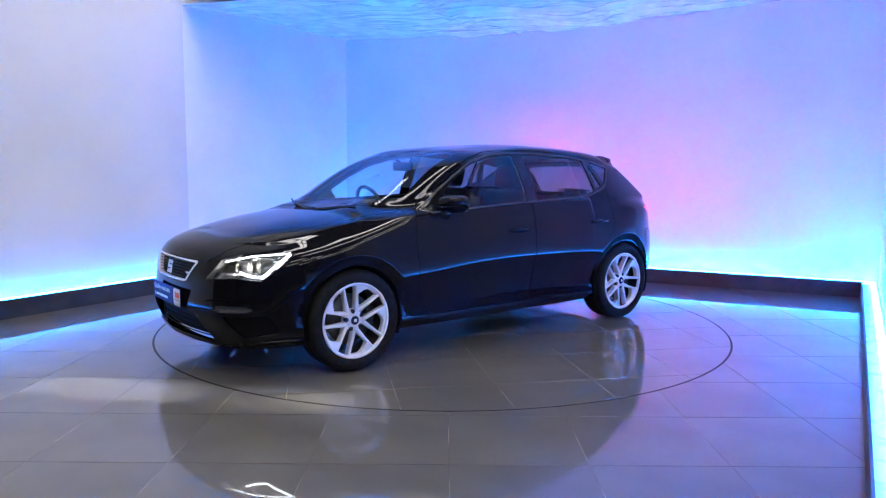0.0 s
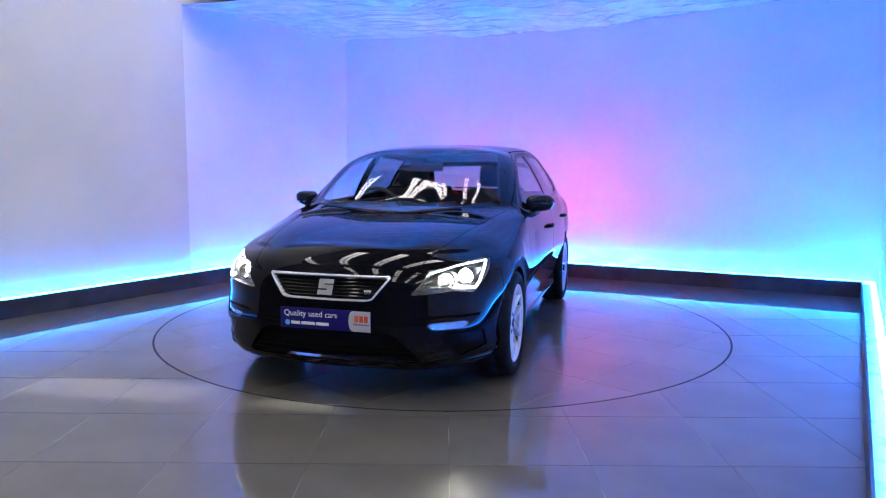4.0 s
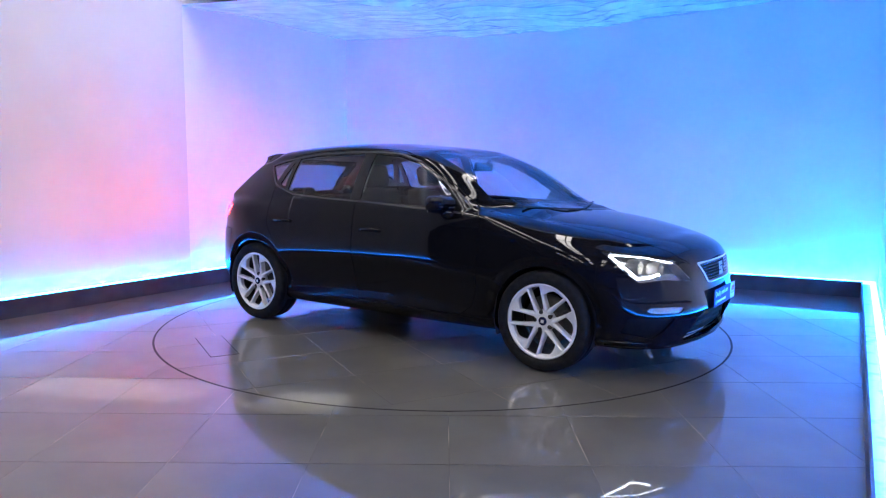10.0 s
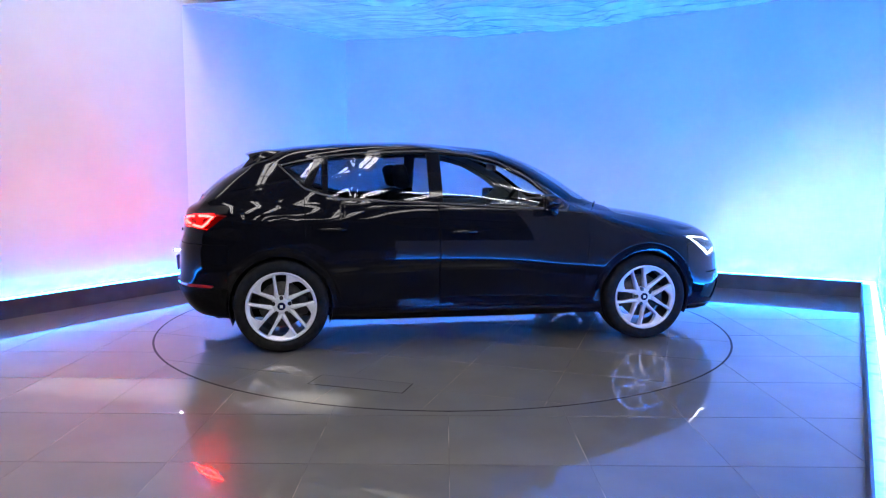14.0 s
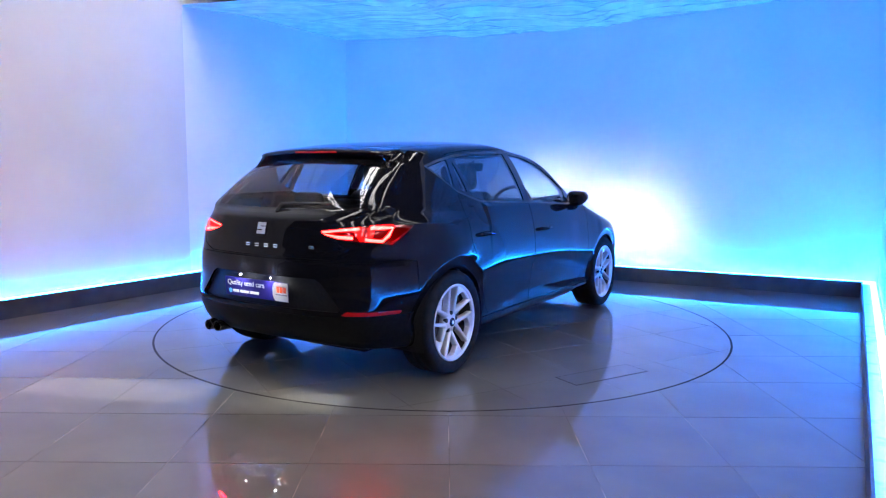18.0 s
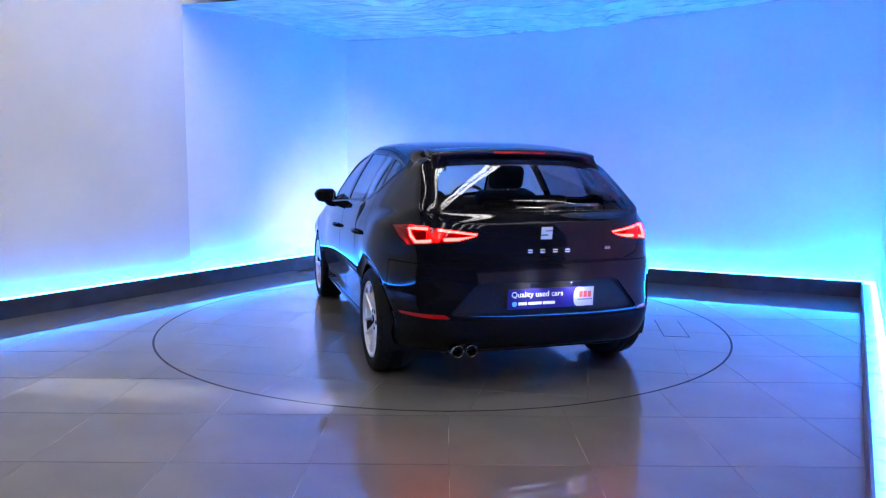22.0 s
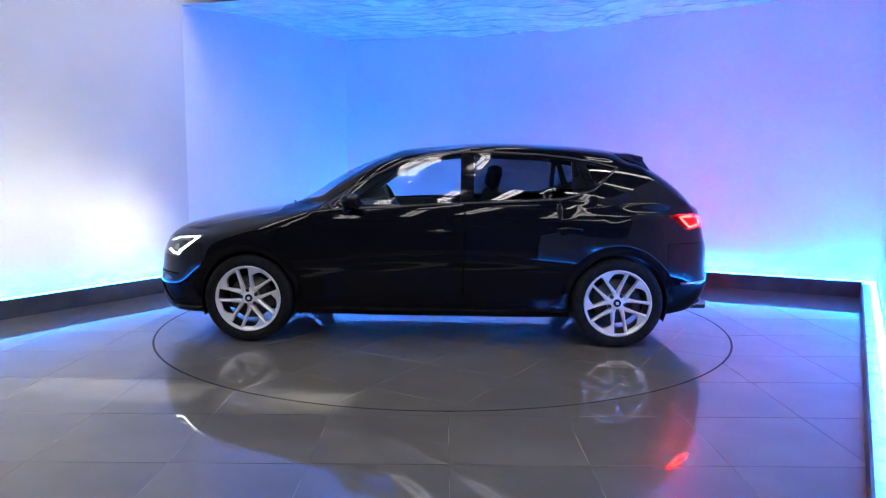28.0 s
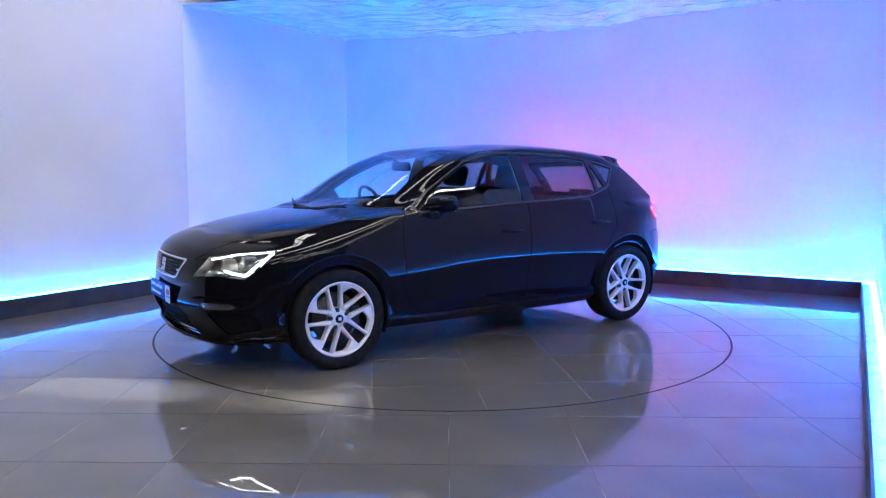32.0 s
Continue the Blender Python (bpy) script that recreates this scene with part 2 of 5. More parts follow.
def build_turntable():
    table = tagged(new("turntable"), "round tiled car turntable set flush in the floor", "turntable")
    disc = [Vector((math.cos(2 * math.pi * k / 192), math.sin(2 * math.pi * k / 192))) * (RADIUS - 0.0075) for k in range(192)]
    prism("deck", disc, -0.0013, -0.0008, GROUT, table)
    mesh_object("rim_gap", *ring_data(RADIUS - 0.0082, RADIUS + 0.0082, -0.0013, -0.0006), GAP, table)
    rot = Matrix.Rotation(radians(61.4), 2)
    for i in range(-5, 5):
        for j in range(-5, 5):
            poly = [rot @ p for p in square(0.6 * (i + 0.5), 0.6 * (j + 0.5), 0.298)]
            cut = circle_cut(poly, RADIUS - 0.0075, True)
            if cut:
                ob = new("tile", tile_mesh(cut, "tile"))
                ob.parent = table
    seat = pose(0, 0, 0, 0, 0, -69.9) @ pose(1.297, -1.312, 0, 0, 0, 43.3)
    part("hatch_joint", box_bm(-0.296, 0.296, -0.096, 0.096, 0.0, 0.0008), GAP, table).matrix_basis = seat
    part("hatch_cover", box_bm(-0.290, 0.290, -0.090, 0.090, 0.0, 0.002, 0.0006, 1), TILE, table, "tile-faced hatch cover").matrix_basis = seat
    return table


# ---- the hall that the bay opens to ----
def build_hall():
    x0, x1, y0, y1, z = -15.5, 13.5, -21.5, 8.5, 6.4
    for name, poly in (("wall_hall_west", [(x0 - 0.2, y0), (x0, y0), (x0, y1), (x0 - 0.2, y1)]), ("wall_hall_east", [(x1, y0), (x1 + 0.2, y0), (x1 + 0.2, y1), (x1, y1)]),
                       ("wall_hall_south", [(x0, y0 - 0.2), (x1, y0 - 0.2), (x1, y0), (x0, y0)]), ("wall_hall_north", [(x0, y1), (x1, y1), (x1, y1 + 0.2), (x0, y1 + 0.2)])):
        tagged(prism(name, [Vector(p) for p in poly], 0, z, HALL), "grey clad wall of the hall", "wall", kind="structure")
    tagged(prism("ceiling_hall", [Vector(p) for p in ((x0, y0), (x1, y0), (x1, y1), (x0, y1))], z, z + 0.2, ROOF), "dark sheeted hall roof", "ceiling", kind="structure")
    light = tagged(new("rooflight"), "long bright white rooflight with cross bars", "rooflight", "rooflights")
    part("panel", box_bm(-0.17, 0.17, -2.9, 2.9, 0.02, 0.06), DAYLIGHT, light)
    for k in range(7):
        part("glazing_bar", box_bm(-0.18, 0.18, -2.9 + 0.967 * k - 0.016, -2.9 + 0.967 * k + 0.016, -0.02, 0.018), STEEL, light)
    for s in (-1, 1):
        part("frame_rail", box_bm(s * 0.195 - 0.02, s * 0.195 + 0.02, -2.95, 2.95, -0.03, 0.06), STEEL, light)
    part("centre_bar", box_bm(-0.02, 0.02, -2.9, 2.9, 0.0, 0.018), STEEL, light)
    light.matrix_basis = pose(-4.1, -1.05, z - 0.08, 0, 0, -16)
    for x in (-2.4, -0.85, 0.6):
        copy_thing(light, pose(x, -1.05, z - 0.08, 0, 0, -16))
    for x in (-4.6, -2.9, -1.35, 0.1, 1.7, 3.3):
        copy_thing(light, pose(x, -8.2, z - 0.08, 0, 0, -16))
    # long slim strip lights over the other half of the hall
    tube = tagged(new("strip_light"), "long slim white strip light hung under the roof", "strip light", "strip lights")
    part("diffuser", box_bm(-1.6, 1.6, -0.05, 0.05, 0.0, 0.03, 0.004), STRIP_WHITE, tube)
    part("housing", box_bm(-1.62, 1.62, -0.10, 0.10, 0.031, 0.08, 0.006), STEEL, tube)
    tube.matrix_basis = pose(4.1, -2.03, z - 0.12, 0, 0, 13)
    for x, y in ((4.4, -3.15), (5.4, -4.1), (3.0, -5.4), (6.6, -5.0), (4.6, -7.0)):
        copy_thing(tube, pose(x, y, z - 0.12, 0, 0, 13))
    # added frame rails under the roof, either side of the floor band's lamp
    band_fitting = tagged(new("roof_slit"), "added steel frame around the lamp that lays the pale floor band", "roof opening")
    part("band_lamp_rail", box_bm(-2.3, 2.3, -0.26, -0.20, -0.02, 0.05), STEEL, band_fitting)
    part("band_lamp_rail", box_bm(-2.3, 2.3, 0.20, 0.26, -0.02, 0.05), STEEL, band_fitting)
    band_fitting.matrix_basis = pose(-2.50, -1.81, z - 0.05, 0, 0, -9)
    # narrow-spread lamp added to lay the pale band on the floor
    beam = bpy.data.lights.new("floor_band_lamp", "AREA")
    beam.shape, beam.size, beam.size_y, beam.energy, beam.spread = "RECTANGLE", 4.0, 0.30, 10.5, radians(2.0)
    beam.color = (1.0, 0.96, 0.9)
    new("floor_band_lamp", beam).matrix_basis = pose(-2.50, -1.81, z - 0.06, 0, 0, -9)
    for k, y in enumerate((-17, -12.5, -8, -3.5)):
        tagged(part("roof_beam", box_bm(x0, x1, y - 0.09, y + 0.09, z - 0.42, z - 0.12), STEEL), "grey steel roof beam", "beam", "roof beams")


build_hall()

# ---- the car's body surface: rings of points from the front's middle round the left side to the rear's middle ----
RINGS = []


def ring(*points):
    RINGS.append(points)


ring((2.04, 0, 0.19), (2.02, 0.26, 0.19), (1.96, 0.48, 0.19), (1.82, 0.64, 0.19), (1.58, 0.70, 0.19), (1.30, 0.70, 0.19), (0.92, 0.70, 0.19), (0.30, 0.70, 0.18),
     (-0.30, 0.70, 0.18), (-0.90, 0.70, 0.19), (-1.30, 0.70, 0.20), (-1.62, 0.70, 0.22), (-1.80, 0.60, 0.23), (-1.86, 0.42, 0.24), (-1.88, 0.21, 0.24), (-1.89, 0, 0.24))
ring((2.13, 0, 0.21), (2.11, 0.28, 0.21), (2.04, 0.53, 0.205), (1.89, 0.72, 0.205), (1.62, 0.82, 0.21), (1.318, 0.84, 0.22), (0.92, 0.815, 0.215), (0.30, 0.80, 0.205),
     (-0.30, 0.80, 0.205), (-0.90, 0.815, 0.21), (-1.318, 0.84, 0.23), (-1.68, 0.83, 0.235), (-1.87, 0.71, 0.245), (-1.95, 0.49, 0.255), (-1.985, 0.24, 0.26), (-1.99, 0, 0.26))
ring((2.178, 0, 0.39), (2.163, 0.28, 0.39), (2.103, 0.53, 0.39), (1.955, 0.738, 0.38), (1.65, 0.862, 0.34), (1.318, 0.89, 0.35), (0.92, 0.893, 0.36), (0.30, 0.891, 0.36),
     (-0.30, 0.892, 0.36), (-0.90, 0.895, 0.37), (-1.318, 0.888, 0.36), (-1.70, 0.868, 0.37), (-1.93, 0.762, 0.405), (-2.04, 0.517, 0.41), (-2.078, 0.258, 0.41), (-2.085, 0, 0.41))
ring((2.164, 0, 0.51), (2.149, 0.28, 0.51), (2.088, 0.53, 0.51), (1.942, 0.730, 0.51), (1.65, 0.873, 0.52), (1.318, 0.908, 0.55), (0.92, 0.903, 0.574), (0.30, 0.903, 0.624),
     (-0.30, 0.904, 0.636), (-0.90, 0.906, 0.618), (-1.318, 0.908, 0.575), (-1.72, 0.886, 0.53), (-1.93, 0.762, 0.53), (-2.037, 0.516, 0.53), (-2.075, 0.258, 0.53), (-2.082, 0, 0.53))
ring((2.146, 0, 0.64), (2.129, 0.28, 0.64), (2.064, 0.53, 0.645), (1.918, 0.719, 0.66), (1.64, 0.862, 0.675), (1.318, 0.904, 0.69), (0.92, 0.898, 0.68), (0.30, 0.8985, 0.725),
     (-0.30, 0.8995, 0.735), (-0.90, 0.901, 0.72), (-1.318, 0.906, 0.72), (-1.72, 0.874, 0.71), (-1.925, 0.755, 0.70), (-2.025, 0.51, 0.70), (-2.06, 0.255, 0.70), (-2.068, 0, 0.70))
ring((2.075, 0, 0.785), (2.05, 0.26, 0.785), (1.985, 0.48, 0.775), (1.85, 0.665, 0.765), (1.60, 0.805, 0.785), (1.318, 0.868, 0.815), (0.92, 0.878, 0.845), (0.30, 0.880, 0.855),
     (-0.30, 0.880, 0.87), (-0.90, 0.880, 0.885), (-1.318, 0.878, 0.895), (-1.72, 0.836, 0.89), (-1.905, 0.72, 0.87), (-1.985, 0.49, 0.865), (-2.015, 0.245, 0.865), (-2.022, 0, 0.865))
ring((1.90, 0, 0.868), (1.875, 0.24, 0.865), (1.815, 0.42, 0.858), (1.69, 0.58, 0.848), (1.49, 0.715, 0.858), (1.25, 0.805, 0.872), (0.90, 0.850, 0.918), (0.30, 0.858, 0.940),
     (-0.30, 0.858, 0.960), (-0.90, 0.850, 0.980), (-1.318, 0.830, 0.990), (-1.70, 0.785, 0.975), (-1.875, 0.675, 0.955), (-1.945, 0.46, 0.95), (-1.972, 0.23, 0.95), (-1.98, 0, 0.95))
ring((1.50, 0, 0.950), (1.48, 0.21, 0.948), (1.43, 0.37, 0.942), (1.34, 0.51, 0.933), (1.20, 0.635, 0.930), (1.04, 0.735, 0.932), (0.84, 0.805, 0.955), (0.30, 0.833, 0.985),
     (-0.30, 0.835, 1.005), (-0.90, 0.822, 1.030), (-1.318, 0.795, 1.045), (-1.66, 0.752, 1.035), (-1.827, 0.668, 1.025), (-1.893, 0.445, 1.025), (-1.917, 0.22, 1.028), (-1.922, 0, 1.03))
ring((1.08, 0, 1.018), (1.07, 0.18, 1.017), (1.04, 0.33, 1.012), (0.985, 0.47, 1.005), (0.905, 0.585, 0.998), (0.815, 0.685, 0.995), (0.70, 0.760, 1.025), (0.24, 0.797, 1.075),
     (-0.32, 0.803, 1.085), (-0.90, 0.787, 1.100), (-1.318, 0.758, 1.110), (-1.61, 0.718, 1.105), (-1.757, 0.640, 1.105), (-1.823, 0.425, 1.108), (-1.848, 0.21, 1.110), (-1.853, 0, 1.112))
ring((0.73, 0, 1.215), (0.722, 0.17, 1.213), (0.70, 0.31, 1.208), (0.662, 0.43, 1.200), (0.610, 0.535, 1.190), (0.545, 0.615, 1.180), (0.440, 0.678, 1.190), (0.12, 0.722, 1.215),
     (-0.36, 0.735, 1.225), (-0.88, 0.722, 1.230), (-1.26, 0.694, 1.230), (-1.49, 0.655, 1.228), (-1.607, 0.585, 1.228), (-1.670, 0.39, 1.232), (-1.695, 0.19, 1.235), (-1.70, 0, 1.236))
ring((0.36, 0, 1.395), (0.355, 0.16, 1.393), (0.34, 0.29, 1.388), (0.31, 0.40, 1.380), (0.27, 0.49, 1.368), (0.215, 0.552, 1.354), (0.13, 0.598, 1.352), (-0.08, 0.632, 1.372),
     (-0.42, 0.645, 1.385), (-0.88, 0.632, 1.372), (-1.20, 0.606, 1.352), (-1.37, 0.560, 1.338), (-1.45, 0.480, 1.335), (-1.495, 0.335, 1.340), (-1.515, 0.17, 1.345), (-1.52, 0, 1.347))
ring((0.20, 0, 1.432), (0.195, 0.15, 1.431), (0.18, 0.27, 1.427), (0.155, 0.37, 1.421), (0.12, 0.45, 1.412), (0.07, 0.505, 1.402), (0.00, 0.545, 1.400), (-0.16, 0.572, 1.414),
     (-0.46, 0.583, 1.425), (-0.88, 0.570, 1.412), (-1.15, 0.545, 1.395), (-1.31, 0.500, 1.381), (-1.385, 0.425, 1.377), (-1.425, 0.30, 1.378), (-1.445, 0.15, 1.380), (-1.45, 0, 1.381))
ring((-0.10, 0, 1.455), (-0.105, 0.08, 1.4548), (-0.115, 0.14, 1.454), (-0.13, 0.19, 1.4535), (-0.15, 0.23, 1.453), (-0.18, 0.255, 1.4528), (-0.22, 0.275, 1.4528), (-0.32, 0.288, 1.453),
     (-0.52, 0.293, 1.452), (-0.84, 0.287, 1.442), (-1.02, 0.275, 1.433), (-1.13, 0.25, 1.425), (-1.18, 0.21, 1.421), (-1.21, 0.15, 1.419), (-1.225, 0.075, 1.418), (-1.23, 0, 1.418))
ring((-0.20, 0, 1.458), (-0.205, 0, 1.458), (-0.21, 0, 1.458), (-0.22, 0, 1.458), (-0.23, 0, 1.458), (-0.25, 0, 1.458), (-0.28, 0, 1.4578), (-0.36, 0, 1.4575),
     (-0.54, 0, 1.455), (-0.82, 0, 1.4465), (-0.96, 0, 1.439), (-1.05, 0, 1.433), (-1.09, 0, 1.430), (-1.11, 0, 1.4285), (-1.12, 0, 1.4278), (-1.125, 0, 1.4275))


def cubic(ts, values, at):
    """Natural cubic spline through values (rows) at the parameters at."""
    ts, values, at = np.asarray(ts, float), np.asarray(values, float), np.asarray(at, float)
    n = len(ts)
    h = np.diff(ts)
    a = np.zeros((n, n))
    r = np.zeros((n,) + values.shape[1:])
    a[0, 0] = a[-1, -1] = 1
    for i in range(1, n - 1):
        a[i, i - 1], a[i, i], a[i, i + 1] = h[i - 1], 2 * (h[i - 1] + h[i]), h[i]
        r[i] = 6 * ((values[i + 1] - values[i]) / h[i] - (values[i] - values[i - 1]) / h[i - 1])
    m = np.linalg.solve(a, r.reshape(n, -1)).reshape(r.shape)
    k = np.clip(np.searchsorted(ts, at) - 1, 0, n - 2)
    shape = (-1,) + (1,) * (values.ndim - 1)
    d, hk = (at - ts[k]).reshape(shape), h[k].reshape(shape)
    return values[k] + d * ((values[k + 1] - values[k]) / hk - hk * (2 * m[k] + m[k + 1]) / 6) + d ** 2 * m[k] / 2 + d ** 3 * (m[k + 1] - m[k]) / (6 * hk)


def ease(v):
    v = np.clip(v, 0, 1)
    return v * v * (3 - 2 * v)


def fair(g, x0, x1, low, high, soft, rear, powers):
    """Evens out a stretch of the flank: its width becomes one polynomial of x and z, blended in at the edges."""
    x, y, z = g[..., 0], g[..., 1], g[..., 2]
    inside = (x > x0) & (x < x1) & (y > 0.45) & (z > low(x)) & (z < high(x))
    terms = lambda a, b: np.stack([a ** i * (b - 1) ** j for i, j in powers], -1)
    c = np.linalg.lstsq(terms(x[inside], z[inside]), y[inside], rcond=None)[0]
    want = terms(x, z) @ c
    w = ease((x - x0) / rear + 1) * ease((x1 - x) / soft + 1) * ease((z - low(x)) / soft + 1) * ease((high(x) - z) / soft + 1) * (y > 0.45)
    g[..., 1] += w * (want - y)


def sculpt(g, crease, wide):
    """Creases that the rings are too coarse for: the door crease, the wing's line, the wheel arches' edges, the step under the tailgate."""
    belt = lambda x: 1.0 - 0.042 * x - 0.010 * x * x
    fair(g, -1.20, 0.66, lambda x: 0.70 + 0 * x, lambda x: 1.35 - 0.55 * np.maximum(x - 0.17, 0) - 0.04 * (x + 0.35) ** 2, 0.08, 0.25,
         [(0, 0), (0, 1), (0, 2), (0, 3), (1, 0), (2, 0), (3, 0), (1, 1), (2, 1)])
    # the side runs on evenly to the edge of the rear window
    rear_edge = -1.50 - 1.2 * np.clip(1.29 - g[..., 2], -0.05, 0.28)
    fair(g, rear_edge, -0.85, lambda x: 1.04 + 0 * x, lambda x: 1.31 - 0.10 * np.maximum(-1.1 - x, 0), 0.06, 0.03, [(0, 0), (1, 0), (2, 0), (0, 1), (0, 2), (1, 1)])
    # evens out the rear quarter and the tailgate's corner
    x, y, z = g[..., 0], g[..., 1], g[..., 2]
    soft = ease((-1.42 - x) / 0.15) * ease((z - 0.80) / 0.12) * ease((1.375 - z) / 0.03) * ease((y - 0.10) / 0.3)
    for k in range(25):
        g[1:-1, 1:-1] += 0.5 * soft[1:-1, 1:-1, None] * ((g[2:, 1:-1] + g[:-2, 1:-1] + g[1:-1, 2:] + g[1:-1, :-2]) / 4 - g[1:-1, 1:-1])
    for k in range(60):
        lap = np.zeros_like(g)
        lap[1:-1, 1:-1] = (g[2:, 1:-1] + g[:-2, 1:-1] + g[1:-1, 2:] + g[1:-1, :-2]) / 4 - g[1:-1, 1:-1]
        bend = (lap[3:-1, 2:-2] + lap[1:-3, 2:-2] + lap[2:-2, 3:-1] + lap[2:-2, 1:-3]) / 4 - lap[2:-2, 2:-2]
        g[2:-2, 2:-2] -= 0.45 * soft[2:-2, 2:-2, None] * bend
    # the side windows bulge
    x, y, z = g[..., 0].copy(), g[..., 1].copy(), g[..., 2]
    g[..., 1] += 0.0075 * np.clip(1 - ((z - 1.18) / 0.19) ** 2, 0, 1) * ease((x + 1.4) / 0.3) * ease((0.75 - x) / 0.3) * (y > 0.5)
    # the rear quarter swells below the shoulder line
    x, y, z = g[..., 0].copy(), g[..., 1].copy(), g[..., 2]
    q = z - (belt(x) - 0.068)
    fold = ease((q + 0.04) / 0.08)
    g[..., 1] += ease((y - 0.60) / 0.1) * ease((-0.9 - x) / 0.3) * ease((x + 1.80) / 0.2) * 0.010 * (1 - fold) * ease((q + 0.31) / 0.28)
    y = g[..., 1].copy()
    flank = ease((y - 0.70) / 0.06)
    doors = flank * ease((1.03 - np.abs(x)) / 0.07)
    h = z - crease
    d = np.maximum(-h, 0)
    # from the crease the flank turns in with growing tilt to meet the window line; towards the tail the turn gathers in one shoulder line
    reach = belt(x) + 0.02 - crease
    at_belt = np.array([np.interp(crease[k] + reach[:, k].mean(), z[:, k], y[:, k]) if abs(x[0, k]) < 1.6 and np.all(np.diff(z[:, k]) > -1e-6) else wide[k] - 0.07 for k in range(g.shape[1])])
    u = np.clip(h / reach, 0, 1)
    us = np.linspace(0, 1, 401)
    soft_turn = np.interp(u, us, 0.8 * us ** 2 + 0.2 * us ** 4)
    tight = np.cumsum(np.interp(us, (0, 0.62, 0.70, 1.0), (0.12, 0.45, 2.1, 2.5)))
    tight_turn = np.interp(u, us, (tight - tight[0]) / (tight[-1] - tight[0]))
    tail = ease((-0.35 - x) / 0.75)
    upper = wide - (wide - at_belt) * (soft_turn * (1 - tail) + tight_turn * tail)
    over = flank * ease((1.06 - x) / 0.22) * ease((x + 1.25) / 0.30) * (h >= 0) * (1 - ease((h / reach - 0.90) / 0.10))
    steps = np.linspace(0, 0.5, 1001)
    slope = np.interp(steps, (0, 0.02, 0.04, 0.06, 0.10, 0.30), (0, 0.10, 0.45, 0.45, 0.17, 0.15))
    ridge = 0.372 - 0.055 * x * x
    hollow = wide - np.interp(np.maximum(crease - np.maximum(z, ridge), 0), steps, np.cumsum(slope) * 0.0005) + 0.025 * np.maximum(ridge - z, 0)
    foot = ease((z - 0.215) / 0.05)
    lower = hollow * foot + (y - 0.02 * ease((z - 0.19) / 0.10)) * (1 - foot)
    under = doors * (h < 0)
    g[..., 1] += over * (upper - y) + under * (lower - y)
    # line that runs from the wing into the front door
    w = z - (0.832 + 0.022 * (0.87 - x))
    run = flank * ease((1.20 - x) / 0.12) * ease((x - 0.45) / 0.25)
    g[..., 1] -= run * np.where(w > 0, 0.0015 * np.clip(1 - w / 0.06, 0, 1) ** 2, 0.0015 + 0.004 * (1 - np.exp(np.minimum(w, 0) / 0.014))) * ease((w + 0.30) / 0.28)
    for c in (1.318, -1.318):
        r = np.hypot(x - c, z - 0.322)
        g[..., 1] -= flank * 0.017 * (1 - np.exp(-np.maximum(0.402 - r, 0) / 0.018) + 10 * np.clip(0.402 - r, 0, 0.06)) * ease((z - 0.30) / 0.10)
    step = ease((-1.60 - x) / 0.12) * ease((0.752 - z) / 0.045) * ease((z - 0.24) / 0.10) * 0.005
    length = np.maximum(np.hypot(x + 1.2, y), 1e-6)
    g[..., 0] += step * (x + 1.2) / length
    g[..., 1] += step * y / length
    return g


def trim_shape(x, y, z):
    """Evens the bonnet and the windscreen across the car and draws the tail and the nose in."""
    a = np.abs(y)
    edge = ease((a - 0.22) / 0.36) * (1 - ease((a - 0.62) / 0.26))
    mid = 1 - ease((a - 0.10) / 0.40)
    bonnet = ease((z - 0.80) / 0.07) * ease((2.00 - x) / 0.30) * ease((x - 0.62) / 0.25) * (1 - ease((z - 1.03) / 0.10))
    z = z - 0.016 * ease((x + 0.45) / 0.45) * ease((z - 1.28) / 0.08)
    glass_run = ease((z - 0.98) / 0.08) * ease((1.45 - z) / 0.05) * ease((x - 0.0) / 0.25)
    z = z - 0.018 * ease((x - 1.0) / 0.4) * ease((z - 0.72) / 0.12)
    z = z + bonnet * (0.018 * edge - 0.026 * mid)
    x = x + glass_run * (0.085 * ease((a - 0.15) / 0.45) * (1 - ease((a - 0.66) / 0.09)) - 0.048 * mid)
    # a ledge under the rear window, with a steeper panel below it
    x = x - 0.038 * np.clip((z - 0.80) / 0.16, 0, 1) ** 1.15 * ease((1.022 - z) / 0.06) * ease((-1.70 - x) / 0.1) * (1 - ease((a - 0.40) / 0.30))
    low = ease((1.00 - z) / 0.25)
    y = y * (1 - (0.032 + 0.060 * low) * ease((-1.28 - x) / 0.62) - 0.022 * ease((x - 1.40) / 0.5))
    return x, y, z


def even_face(g, axis, a, b, weight, powers):
    """Replaces one coordinate by a smooth polynomial of two others where the weight says so."""
    inside = weight > 0.4
    terms = lambda p, q: np.stack([p ** i * (q - 1) ** j for i, j in powers], -1)
    c = np.linalg.lstsq(terms(a[inside], b[inside]), g[..., axis][inside], rcond=None)[0]
    g[..., axis] += weight * (terms(a, b) @ c - g[..., axis])


def trimmed(points):
    return [tuple(float(v) for v in trim_shape(*(np.float64(c) for c in p))) for p in points]


